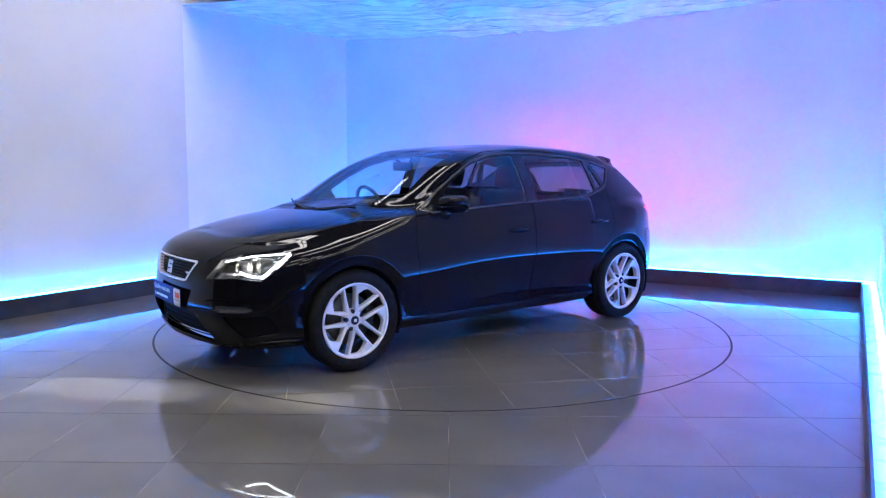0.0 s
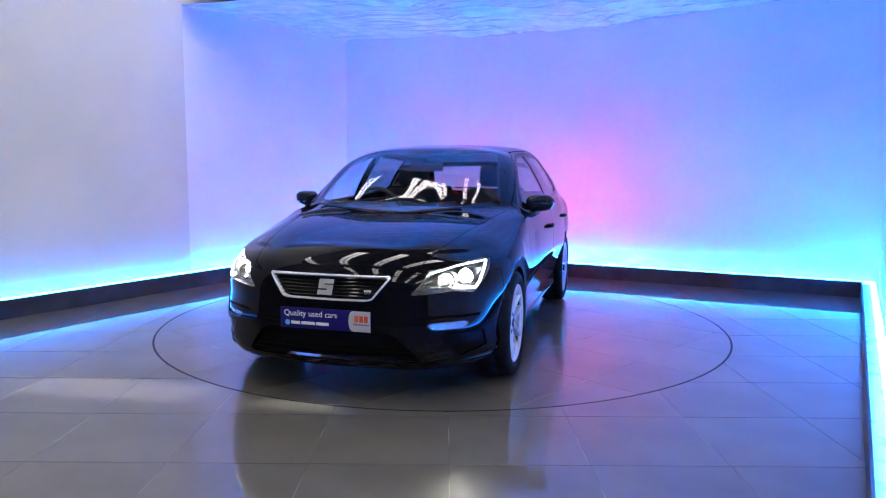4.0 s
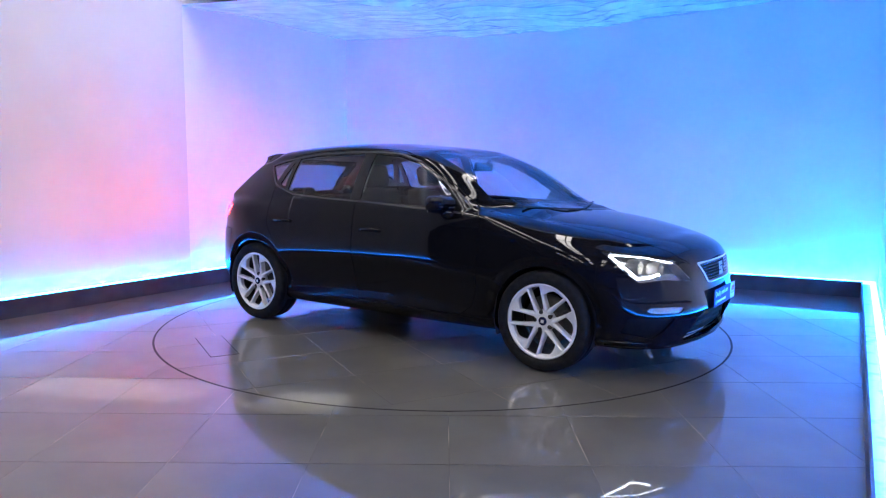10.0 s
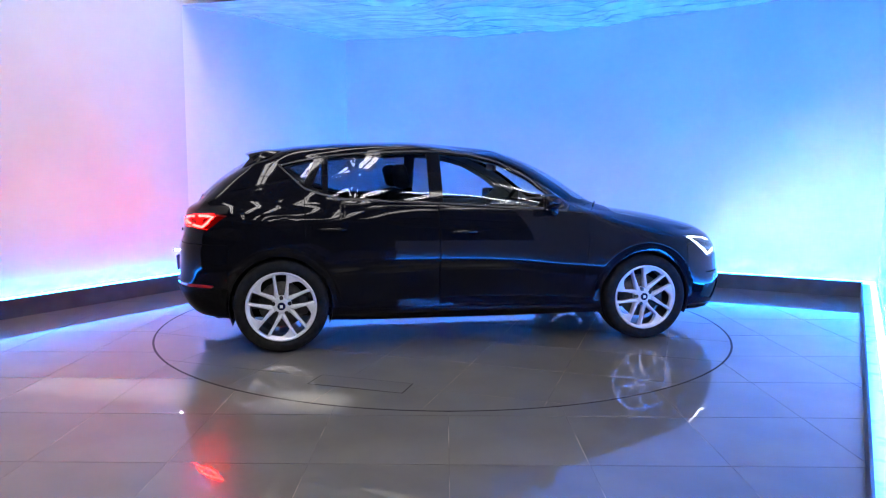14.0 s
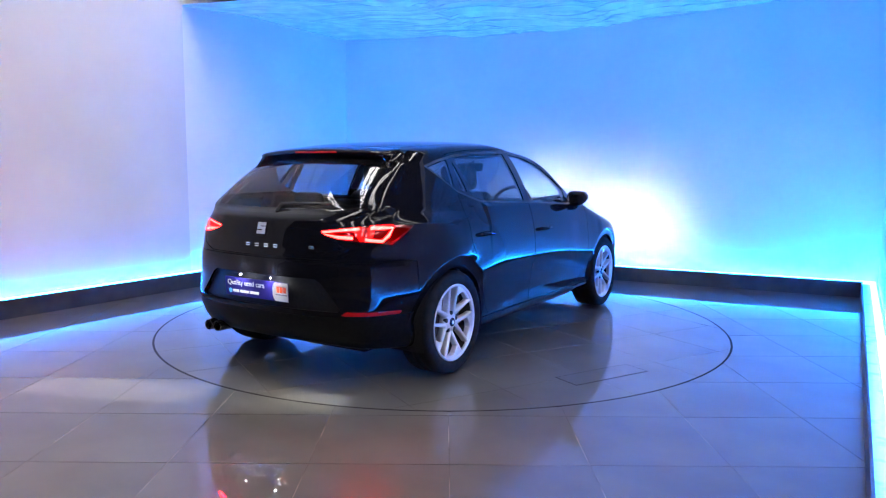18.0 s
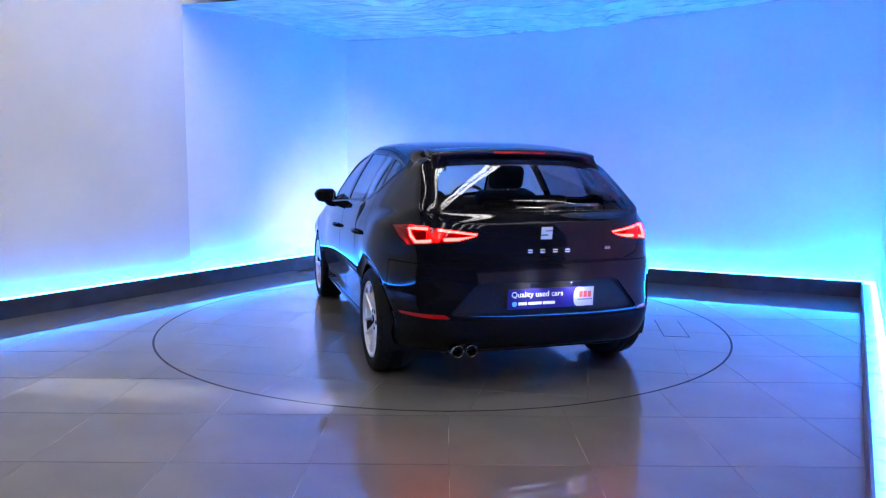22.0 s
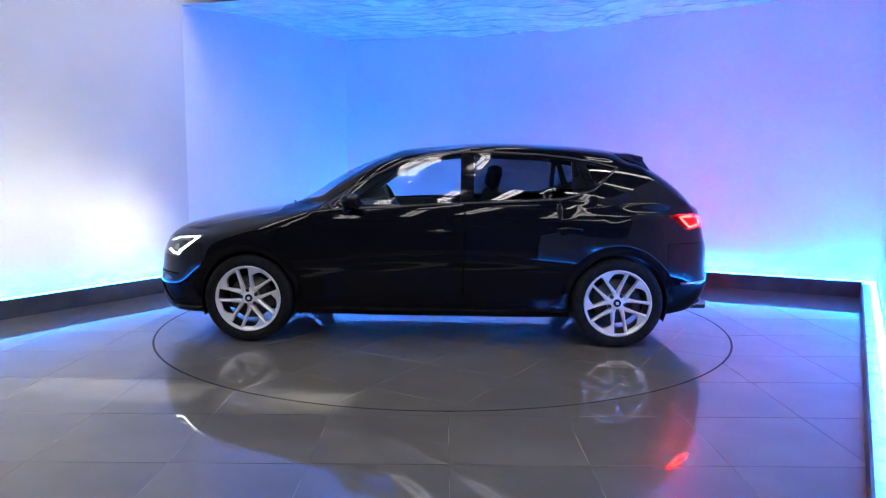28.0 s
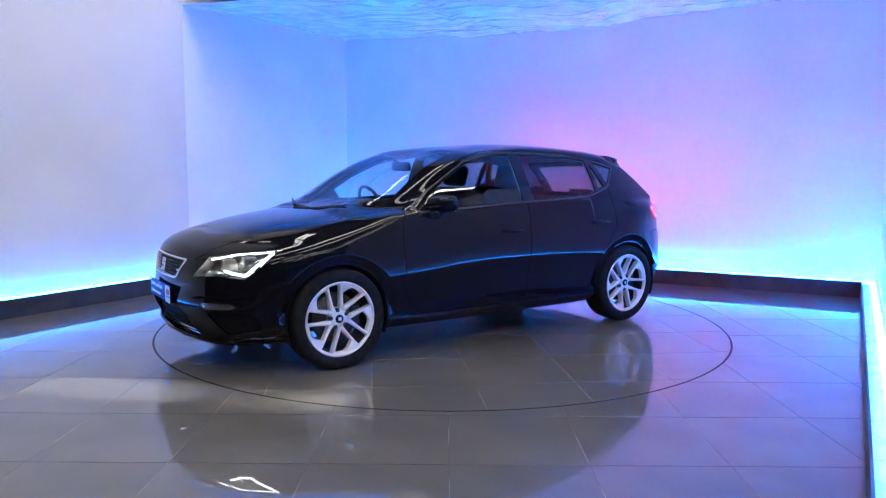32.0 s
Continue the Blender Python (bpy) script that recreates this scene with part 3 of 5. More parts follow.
def body_grid(columns=360, rows=260):
    """Places and normals of the left half of the body, as arrays rows x columns x 3."""
    net = np.array(RINGS)
    t = np.concatenate([[0], np.cumsum(np.linalg.norm(np.diff(net[3:10].mean(0), axis=0), axis=1))])
    flip = np.array([1, -1, 1])
    wide = np.concatenate([net[:, 2:0:-1] * flip, net, net[:, -2:-4:-1] * flip], axis=1)
    tw = np.concatenate([-t[2:0:-1], t, 2 * t[-1] - t[-2:-4:-1]])
    fine_t = np.linspace(0, t[-1], columns)
    g = cubic(tw, wide.transpose(1, 0, 2), fine_t).transpose(1, 0, 2)
    s = np.concatenate([[0], np.cumsum(np.sqrt(np.linalg.norm(np.diff(net, axis=0), axis=2)).mean(1))])
    fine_s = np.concatenate([np.linspace(s[k], s[k + 1], rows // (len(s) - 1) + 1)[:-1] for k in range(len(s) - 1)] + [[s[-1]]])
    g = cubic(s, g, fine_s)
    g[..., 1] = np.maximum(g[..., 1], 0)
    sharp = g[3 * (rows // (len(s) - 1))].copy()
    g = sculpt(g, sharp[:, 2], sharp[:, 1])
    g = np.stack(trim_shape(g[..., 0], g[..., 1], g[..., 2]), -1)
    x, y, z = g[..., 0].copy(), g[..., 1].copy(), g[..., 2].copy()
    screen = ease((z - 1.01) / 0.05) * ease((1.405 - z) / 0.04) * (1 - ease((y - 0.63 + 0.35 * (z - 1.0)) / 0.06)) * (x > 0.1)
    even_face(g, 0, y, z, screen, [(0, 0), (2, 0), (4, 0), (0, 1), (0, 2), (0, 3), (2, 1)])
    pane = ease((z - 1.00) / 0.04) * ease((1.345 - z) / 0.03) * (1 - ease((y - 0.585 + 0.25 * (z - 1.0)) / 0.05)) * (x < -1.3)
    even_face(g, 0, y, z, pane, [(0, 0), (2, 0), (4, 0), (0, 1), (0, 2), (2, 1)])
    g0 = g[..., 0], g[..., 1], g[..., 2]
    calm = ease(g0[0] / 0.15) * ease((1.75 - g0[0]) / 0.2) * ease((g0[2] - 0.80) / 0.08) * ease((1.43 - g0[2]) / 0.03) * ease((g0[1] - 0.45) / 0.08)
    calm = (calm * np.maximum(ease((g0[2] - 1.0) / 0.05), ease((g0[0] - 0.85) / 0.1)))[1:-1, 1:-1, None]
    for k in range(80):
        g[1:-1, 1:-1] += 0.5 * calm * ((g[2:, 1:-1] + g[:-2, 1:-1] + g[1:-1, 2:] + g[1:-1, :-2]) / 4 - g[1:-1, 1:-1])
    bonnet = ease((x - 1.12) / 0.06) * ease((1.95 - x) / 0.14) * (1 - ease((y - 0.60) / 0.10)) * (z > 0.8)
    run = x - 1.15
    crown = (0.03 * y ** 2 + 0.15 * y ** 4) * (1 + 2.5 * np.maximum(run, 0) ** 2)
    g[..., 2] += bonnet * (0.966 - 0.115 * run - 0.101 * np.maximum(run, 0) ** 3 - crown - g[..., 2])
    g[:, 0, 1] = g[:, -1, 1] = 0
    du, dv = np.gradient(g, axis=1), np.gradient(g, axis=0)
    du[:, 0] = np.stack([np.zeros(len(g)), np.ones(len(g)), np.zeros(len(g))], 1)
    du[:, -1] = -du[:, 0]
    n = np.cross(dv, du)
    n /= np.maximum(np.linalg.norm(n, axis=2, keepdims=True), 1e-9)
    n[-1] = (0, 0, 1)
    out = g - np.array([-0.2, 0, 0.7])
    if (n * out).sum(2).mean() < 0:
        n = -n
    last = fine_s > s[-2] - 0.2
    n[last] *= np.where(n[last][..., 2:] < 0, -1, 1)
    return g, n

# ---- car materials ----
PAINT = mottled(material("black_car_paint", (0.004, 0.004, 0.006), 0.5, 0.0, 1.0, 0.0), (0.0035, 0.0035, 0.005), (0.005, 0.005, 0.007), 300, 2)
PAINT.node_tree.nodes["Principled BSDF"].inputs["Coat IOR"].default_value = 1.27
PLASTIC = mottled(material("black_textured_plastic", (0.006, 0.006, 0.0065), 0.5, spec=0.14), (0.005, 0.005, 0.0055), (0.009, 0.009, 0.0095), 60, 3, bump=0.15, bump_scale=400)
LOWER_BLACK = mottled(material("satin_black_bumper_skirt", (0.004, 0.004, 0.0045), 0.3, spec=0.07), (0.0035, 0.0035, 0.004), (0.006, 0.006, 0.0065), 40, 3)
PIANO = material("gloss_black_trim", (0.006, 0.006, 0.007), 0.06, spec=0.28)
SEAL = material("grey_rubber_seal", (0.022, 0.023, 0.025), 0.35, spec=0.3)
CHROME = material("chrome", (0.75, 0.76, 0.78), 0.12, 0.9)
BRIGHT = material("satin_silver_badge", (0.72, 0.73, 0.75), 0.35, 0.35)
SILVER = mottled(material("silver_wheel_lacquer", (0.70, 0.71, 0.74), 0.34, 0.28, 0.4), (0.67, 0.68, 0.71), (0.74, 0.75, 0.78), 20, 4)
CAP_BLUE = material("dark_blue_cap", (0.008, 0.012, 0.05), 0.2)
DARK_RIM = material("grey_rim_barrel", (0.03, 0.03, 0.033), 0.45, 0.4)
RUBBER = mottled(material("tyre_rubber", (0.009, 0.009, 0.009), 0.8, spec=0.12), (0.007, 0.007, 0.007), (0.013, 0.013, 0.013), 25, 6, bump=0.2, bump_scale=120)
IRON = mottled(material("brake_iron", (0.10, 0.10, 0.10), 0.5, 0.8), (0.07, 0.07, 0.07), (0.13, 0.125, 0.12), 30, 4)
CLOTH = mottled(material("dark_seat_cloth", (0.02, 0.02, 0.022), 0.9), (0.015, 0.015, 0.017), (0.028, 0.028, 0.03), 90, 4, bump=0.3, bump_scale=300)
TRIM_GREY = mottled(material("dark_cabin_plastic", (0.02, 0.02, 0.021), 0.6), (0.016, 0.016, 0.017), (0.026, 0.026, 0.027), 40, 4)
LINING = mottled(material("pale_grey_headlining", (0.30, 0.30, 0.29), 0.9), (0.27, 0.27, 0.26), (0.33, 0.33, 0.32), 50, 3)
PLATE_BLUE = material("blue_plate_vinyl", (0.018, 0.014, 0.12), 0.45, spec=0.06)
PLATE_WHITE = material("white_plate_vinyl", (0.78, 0.78, 0.78), 0.5, spec=0.2)
PLATE_RED = material("orange_red_print", (0.70, 0.10, 0.03), 0.4)
SKY_DOT = material("sky_blue_print", (0.10, 0.45, 0.75), 0.4)
PRINT_GREY = material("grey_print", (0.30, 0.30, 0.33), 0.5)
WHITE_DRL = material("white_running_light", (0.8, 0.8, 0.8), 0.3, emit=(0.85, 0.92, 1.0), strength=12.0)
BEAM = material("headlight_emitter", (0.8, 0.8, 0.8), 0.3, emit=(1.0, 0.97, 0.86), strength=HEAD_LIGHT)
RED_LED = material("red_led_bar", (0.6, 0.02, 0.02), 0.3, emit=(1.0, 0.0042, 0.0042), strength=TAIL_LIGHT)
RED_GLOW = material("lit_red_lens_backing", (0.0006, 0.00003, 0.00003), 0.8, spec=0.0, emit=(1.0, 0.004, 0.006), strength=TAIL_LIGHT * 0.00016)
RED_LENS = material("dark_red_reflector", (0.30, 0.004, 0.006), 0.15)
PLATE_LAMP = material("plate_lamp_emitter", (0.8, 0.8, 0.8), 0.4, emit=(0.9, 0.93, 1.0), strength=520.0)
REFLECTOR = material("lamp_reflector", (0.30, 0.31, 0.33), 0.25, 0.8)
LAMP_BLACK = material("lamp_housing_black", (0.01, 0.01, 0.011), 0.4)
EXHAUST = material("steel_tailpipe", (0.22, 0.215, 0.21), 0.25, 1.0)


def glass(name, tint, gloss=1.0):
    m = bpy.data.materials.new(name)
    m.use_nodes = True
    t = m.node_tree
    t.nodes.clear()
    out, mix = t.nodes.new("ShaderNodeOutputMaterial"), t.nodes.new("ShaderNodeMixShader")
    clear, shine, weight = t.nodes.new("ShaderNodeBsdfTransparent"), t.nodes.new("ShaderNodeBsdfGlossy"), t.nodes.new("ShaderNodeLayerWeight")
    clear.inputs["Color"].default_value = (*tint, 1)
    shine.inputs["Roughness"].default_value = 0.0
    shine.inputs["Color"].default_value = (gloss, gloss, gloss, 1)
    weight.inputs["Blend"].default_value = 0.5
    power, add = t.nodes.new("ShaderNodeMath"), t.nodes.new("ShaderNodeMath")
    power.operation, add.operation = "POWER", "MULTIPLY_ADD"
    power.inputs[1].default_value = 5.0
    add.inputs[1].default_value, add.inputs[2].default_value = 0.93, 0.045
    t.links.new(weight.outputs["Facing"], power.inputs[0])
    t.links.new(power.outputs[0], add.inputs[0])
    t.links.new(add.outputs[0], mix.inputs[0])
    t.links.new(clear.outputs[0], mix.inputs[1])
    t.links.new(shine.outputs[0], mix.inputs[2])
    t.links.new(mix.outputs[0], out.inputs[0])
    return m


GLASS = glass("clear_car_glass", (0.68, 0.78, 0.82), 0.9)
DARK_GLASS = glass("privacy_glass", (0.28, 0.32, 0.35), 0.9)
BACK_GLASS_TINT = glass("tinted_tailgate_glass", (0.62, 0.65, 0.66), 0.8)
LENS = glass("lamp_lens", (0.95, 0.96, 0.97))
RED_COVER = glass("red_lamp_cover", (0.97, 0.35, 0.30))


# ---- cutting the body surface into panels ----
def polygon_distance(q, poly):
    """Signed distance of points q to a polygon, negative inside."""
    poly = np.asarray(poly, float)
    best = np.full(len(q), 1e9)
    inside = np.zeros(len(q), bool)
    for a, b in zip(poly, np.roll(poly, -1, axis=0)):
        e, w = b - a, q - a
        h = np.clip((w @ e) / (e @ e), 0, 1)
        best = np.minimum(best, ((w - h[:, None] * e) ** 2).sum(1))
        cross = (a[1] > q[:, 1]) != (b[1] > q[:, 1])
        with np.errstate(divide="ignore", invalid="ignore"):
            inside ^= cross & (q[:, 0] < (b[0] - a[0]) * (q[:, 1] - a[1]) / (b[1] - a[1]) + a[0])
    return np.where(inside, -1, 1) * np.sqrt(best)


class Skin:
    """A surface of small faces with labels, which fields cut in two along their zero line."""

    def __init__(self, g, n):
        rows, cols = g.shape[:2]
        self.v = np.concatenate([g.reshape(-1, 3), n.reshape(-1, 3)], 1)
        self.f = [(i * cols + j, i * cols + j + 1, (i + 1) * cols + j + 1, (i + 1) * cols + j) for i in range(rows - 1) for j in range(cols - 1)]
        self.label = ["shell"] * len(self.f)

    def cut(self, field, of, inside, outside=None):
        """Splits faces whose label is in of where field changes sign, and relabels those on the negative side."""
        f = field(self.v[:, :3])
        f = np.where(np.abs(f) < 1e-6, 1e-6, f)
        neg = f < 0
        extra, made = [], {}
        base = len(self.v)
        faces, labels = [], []

        def between(i, j):
            key = (i, j) if i < j else (j, i)
            if key not in made:
                a, b = key
                u = f[a] / (f[a] - f[b])
                made[key] = base + len(extra)
                extra.append(self.v[a] * (1 - u) + self.v[b] * u)
            return made[key]

        for face, lab in zip(self.f, self.label):
            if lab not in of:
                faces.append(face)
                labels.append(lab)
                continue
            k = sum(neg[i] for i in face)
            if k == 0 or k == len(face):
                faces.append(face)
                labels.append(inside if k else (outside or lab))
                continue
            lo, hi = [], []
            for a, b in zip(face, face[1:] + face[:1]):
                (lo if neg[a] else hi).append(a)
                if neg[a] != neg[b]:
                    m = between(a, b)
                    lo.append(m)
                    hi.append(m)
            faces += [tuple(lo), tuple(hi)]
            labels += [inside, outside or lab]
        if extra:
            self.v = np.concatenate([self.v, np.array(extra)])
        n = self.v[:, 3:]
        n /= np.maximum(np.linalg.norm(n, axis=1, keepdims=True), 1e-9)
        self.f, self.label = faces, labels


def side(poly, grow=0.0):
    return lambda p: np.where((p[:, 1] > 0.42) & (p[:, 2] > 0.1), polygon_distance(p[:, [0, 2]], poly) - grow, 1.0)


def front(poly, grow=0.0):
    return lambda p: np.where(p[:, 0] > 1.55, polygon_distance(p[:, [1, 2]], poly) - grow, 1.0)


def rear(poly, grow=0.0):
    return lambda p: np.where(p[:, 0] < -1.36, polygon_distance(p[:, [1, 2]], poly) - grow, 1.0)


def above(poly, low, grow=0.0):
    return lambda p: np.where(p[:, 2] > low, polygon_distance(p[:, [0, 1]], poly) - grow, 1.0)


def front_corner(poly, grow=0.0):
    return lambda p: np.where((p[:, 0] > 1.5) & (p[:, 2] > 0.3), polygon_distance(np.stack([(p[:, 1] - p[:, 0]) * 0.7071, p[:, 2]], 1), poly) - grow, 1.0)


def rear_corner(poly, grow=0.0):
    return lambda p: np.where((p[:, 0] < -1.55) & (p[:, 2] > 0.3), polygon_distance(np.stack([(p[:, 1] + p[:, 0]) * 0.7071, p[:, 2]], 1), poly) - grow, 1.0)


def wheel_circle(x, r):
    return lambda p: np.where(p[:, 2] < 0.8, np.hypot(p[:, 0] - x, p[:, 2] - 0.322) - r, 1.0)


AXLE, ARCH = 1.318, 0.342
WINDOW_LINE = [(-1.335, 1.272), (-1.20, 1.308), (-1.0, 1.343), (-0.79, 1.366), (-0.38, 1.385), (-0.14, 1.381), (0.03, 1.364), (0.23, 1.312), (0.433, 1.205), (0.594, 1.112),
               (0.75, 1.000), (0.70, 0.958), (0.54, 0.968), (0.226, 0.985), (-0.13, 1.006), (-0.568, 1.023), (-0.93, 1.043), (-1.06, 1.080), (-1.15, 1.108), (-1.19, 1.140)]
FRONT_GLASS = [(-0.203, 1.021), (0.48, 0.995), (0.565, 1.085), (0.425, 1.185), (0.222, 1.292), (0.02, 1.343), (-0.203, 1.360)]
REAR_GLASS = [(-0.298, 1.028), (-0.90, 1.058), (-0.995, 1.085), (-0.995, 1.325), (-0.79, 1.347), (-0.298, 1.365)]
VENT_GLASS = [(-1.035, 1.105), (-1.105, 1.125), (-1.035, 1.315)]
QUARTER_GLASS = [(-1.160, 1.140), (-1.085, 1.315), (-1.20, 1.292), (-1.305, 1.266)]
SCREEN = [(1.135, -0.2), (1.135, 0.10), (1.095, 0.30), (0.985, 0.515), (0.865, 0.625), (0.80, 0.650), (0.545, 0.588), (0.36, 0.555), (0.225, 0.515), (0.285, 0.42), (0.345, 0.25), (0.372, 0.1), (0.372, -0.2)]
BACK_GLASS = [(-0.2, 1.318), (0.30, 1.312), (0.50, 1.300), (0.55, 1.270), (0.605, 1.12), (0.635, 1.03), (0.60, 1.000), (0.40, 0.992), (-0.2, 0.988)]
HEADLAMP = [(-0.618, 0.769), (-0.862, 0.749), (-1.05, 0.722), (-1.10, 0.665), (-1.168, 0.598), (-0.95, 0.616), (-0.80, 0.600), (-0.70, 0.682)]
TAILLAMP = [(-0.60, 0.938), (-0.70, 0.946), (-0.85, 0.941), (-1.125, 0.905), (-1.108, 0.888), (-1.0, 0.857), (-0.85, 0.849), (-0.735, 0.833), (-0.67, 0.88)]
GRILLE = [(-0.2, 0.690), (0.338, 0.686), (0.252, 0.578), (0.22, 0.572), (-0.2, 0.570)]
INTAKE = [(-0.2, 0.405), (0.34, 0.405), (0.40, 0.375), (0.505, 0.250), (0.48, 0.235), (-0.2, 0.235)]
FOG = [(0.535, 0.448), (0.60, 0.456), (0.715, 0.456), (0.740, 0.438), (0.72, 0.420), (0.57, 0.414)]
SIDE_POCKET = [(0.600, 0.392), (0.790, 0.392), (0.800, 0.300), (0.690, 0.262)]
FOG_SLOT = [(0.455, 0.470), (0.52, 0.487), (0.60, 0.491), (0.775, 0.486), (0.775, 0.476), (0.60, 0.479), (0.53, 0.474)]
DIFFUSER = [(-0.2, 0.432), (0.45, 0.432), (0.60, 0.438), (0.95, 0.44), (0.95, 0.1), (-0.2, 0.1)]
PLATE_PANEL = [(-0.2, 0.640), (0.40, 0.640), (0.44, 0.62), (0.565, 0.478), (0.55, 0.462), (-0.2, 0.462)]
BACK_REFLECTOR = [(0.565, 0.445), (0.60, 0.468), (0.80, 0.462), (0.79, 0.444)]
FRONT_DOOR = [(-0.222, 0.285), (0.70, 0.285), (0.80, 0.36), (0.845, 0.52), (0.865, 0.80), (0.845, 0.935), (0.77, 1.01), (0.60, 1.125), (0.436, 1.220), (0.235, 1.327), (0.035, 1.379), (-0.14, 1.397), (-0.27, 1.399), (-0.235, 1.02)]
REAR_DOOR = [(-0.228, 0.285), (-0.241, 1.02), (-0.276, 1.399), (-0.38, 1.400), (-0.79, 1.381), (-1.005, 1.358), (-1.075, 1.345), (-1.135, 1.14), (-1.155, 1.08), (-1.15, 0.80), (-1.06, 0.655), (-0.965, 0.50), (-0.90, 0.36), (-0.84, 0.285)]
HOOD = [(2.13, -0.2), (2.125, 0.2), (2.098, 0.40), (2.03, 0.482), (1.76, 0.548), (1.19, 0.648), (0.90, 0.715), (0.87, 0.69), (1.0, 0.555), (1.115, 0.30), (1.15, 0.10), (1.15, -0.2)]
BOOT_LID = [(-0.2, 0.748), (0.48, 0.748), (0.585, 0.785), (0.618, 0.86), (0.632, 0.94), (0.672, 1.02), (0.63, 1.14), (0.57, 1.29), (0.51, 1.332), (-0.2, 1.350)]
ROOF_PANEL = [(0.36, -0.2), (0.36, 0.1), (0.33, 0.25), (0.27, 0.42), (0.20, 0.497), (0.0, 0.527), (-0.46, 0.560), (-0.88, 0.548), (-1.15, 0.524), (-1.32, 0.47), (-1.42, 0.36), (-1.465, 0.15), (-1.47, -0.2)]


def build_skin():
    g, n = body_grid()
    sk = Skin(g, n)
    for x in (AXLE, -AXLE):
        sk.cut(wheel_circle(x, ARCH), ("shell",), "void")
        sk.cut(wheel_circle(x, ARCH + 0.028), ("shell",), "arch_lip")
    sk.cut(side(WINDOW_LINE), ("shell",), "seal")
    sk.cut(side(WINDOW_LINE, -0.011), ("seal",), "trim")
    for poly, name in ((FRONT_GLASS, "front_glass"), (REAR_GLASS, "rear_glass"), (VENT_GLASS, "vent_glass"), (QUARTER_GLASS, "quarter_glass")):
        sk.cut(side(poly), ("trim",), name)
    sk.cut(above(SCREEN, 0.95, 0.016), ("shell",), "screen_edge")
    sk.cut(above(SCREEN, 0.95, -0.004), ("screen_edge",), "windscreen")
    sk.cut(rear(BACK_GLASS), ("shell",), "back_edge")
    sk.cut(rear(BACK_GLASS, -0.03), ("back_edge",), "back_glass")
    sk.cut(front_corner(HEADLAMP), ("shell",), "head_lens")
    sk.cut(rear_corner(TAILLAMP), ("shell",), "tail_lens")
    sk.cut(front(GRILLE, 0.009), ("shell",), "grille_frame")
    sk.cut(front(GRILLE), ("grille_frame",), "grille")
    sk.cut(front(INTAKE), ("shell",), "intake")
    sk.cut(front(FOG), ("shell",), "fog_lens")
    sk.cut(front(SIDE_POCKET), ("shell",), "pocket")
    sk.cut(front(FOG_SLOT), ("shell",), "fog_slot")
    sk.cut(rear(BACK_REFLECTOR), ("shell",), "reflector")
    sk.cut(rear(DIFFUSER), ("shell",), "diffuser")
    sk.cut(rear(PLATE_PANEL), ("shell",), "plate_panel")
    gap = 0.0021
    for field, name in ((lambda w: side(FRONT_DOOR, w), "front_door"), (lambda w: side(REAR_DOOR, w), "rear_door"), (lambda w: above(HOOD, 0.69, w), "hood"),
                        (lambda w: rear(BOOT_LID, w), "tailgate"), (lambda w: above(ROOF_PANEL, 1.30, w), "roof"),
                        (lambda w: (lambda p: np.maximum(1.655 - p[:, 0], p[:, 2] - 0.705) - w), "front_bumper"),
                        (lambda w: (lambda p: np.maximum(p[:, 0] + 1.665, p[:, 2] - 0.738) - w), "rear_bumper"),
                        (lambda w: (lambda p: np.where(np.abs(p[:, 0]) < 1.02, p[:, 2] - 0.282, 1.0) - w), "sill")):
        sk.cut(field(gap), ("shell",), "gap")
        sk.cut(field(-gap), ("gap0", "gap"), name)
        sk.label = ["gap_done" if x == "gap" else x for x in sk.label]
    sk.cut(lambda p: -p[:, 0], ("shell",), "fender", "quarter")
    return sk


def skin_part(sk, name, labels, mat, parent, sides, label="", move=0.0, rim=0.012, only=None, shell=True):
    """A mesh of the faces with these labels: sides 'L', 'R' or 'LR' (both halves in one)."""
    faces = [f for f, x in zip(sk.f, sk.label) if x in labels]
    if only is not None:
        faces = [f for f in faces if only(sk.v[list(f), :3].mean(0))]
    verts, norms, out = [], [], []
    for s in sides:
        flip = -1 if s == "R" else 1
        index = {}
        count = {}
        for f in faces:
            order = f if flip == 1 else tuple(reversed(f))
            ids = []
            for i in order:
                if i not in index:
                    index[i] = len(verts)
                    p, n = sk.v[i, :3] + sk.v[i, 3:] * move, sk.v[i, 3:]
                    verts.append((p[0], p[1] * flip, p[2]))
                    norms.append((n[0], n[1] * flip, n[2]))
                ids.append(index[i])
            if shell:
                out.append(tuple(ids))
            for a, b in zip(order, order[1:] + order[:1]):
                key = (a, b) if a < b else (b, a)
                count[key] = None if key in count else (a, b)
        if rim:
            for e in count.values():
                if e is None:
                    continue
                a, b = e
                if len(sides) == 2 and abs(sk.v[a, 1]) < 1e-4 and abs(sk.v[b, 1]) < 1e-4:
                    continue
                pa, pb = Vector(verts[index[a]]), Vector(verts[index[b]])
                na, nb = Vector(norms[index[a]]), Vector(norms[index[b]])
                side_n = (pb - pa).cross((na + nb) / 2)
                if side_n.length < 1e-9:
                    continue
                side_n.normalize()
                k = len(verts)
                verts += [tuple(pa), tuple(pb), tuple(pb - nb * rim), tuple(pa - na * rim)]
                norms += [tuple(side_n)] * 4
                out.append((k + 1, k, k + 3, k + 2))
    me = bpy.data.meshes.new(name)
    me.from_pydata(verts, [], out)
    me.materials.append(mat)
    me.polygons.foreach_set("use_smooth", [True] * len(me.polygons))
    me.normals_split_custom_set_from_vertices(norms)
    ob = new(name, me)
    ob.parent = parent
    if label:
        tagged(ob, label)
    return ob


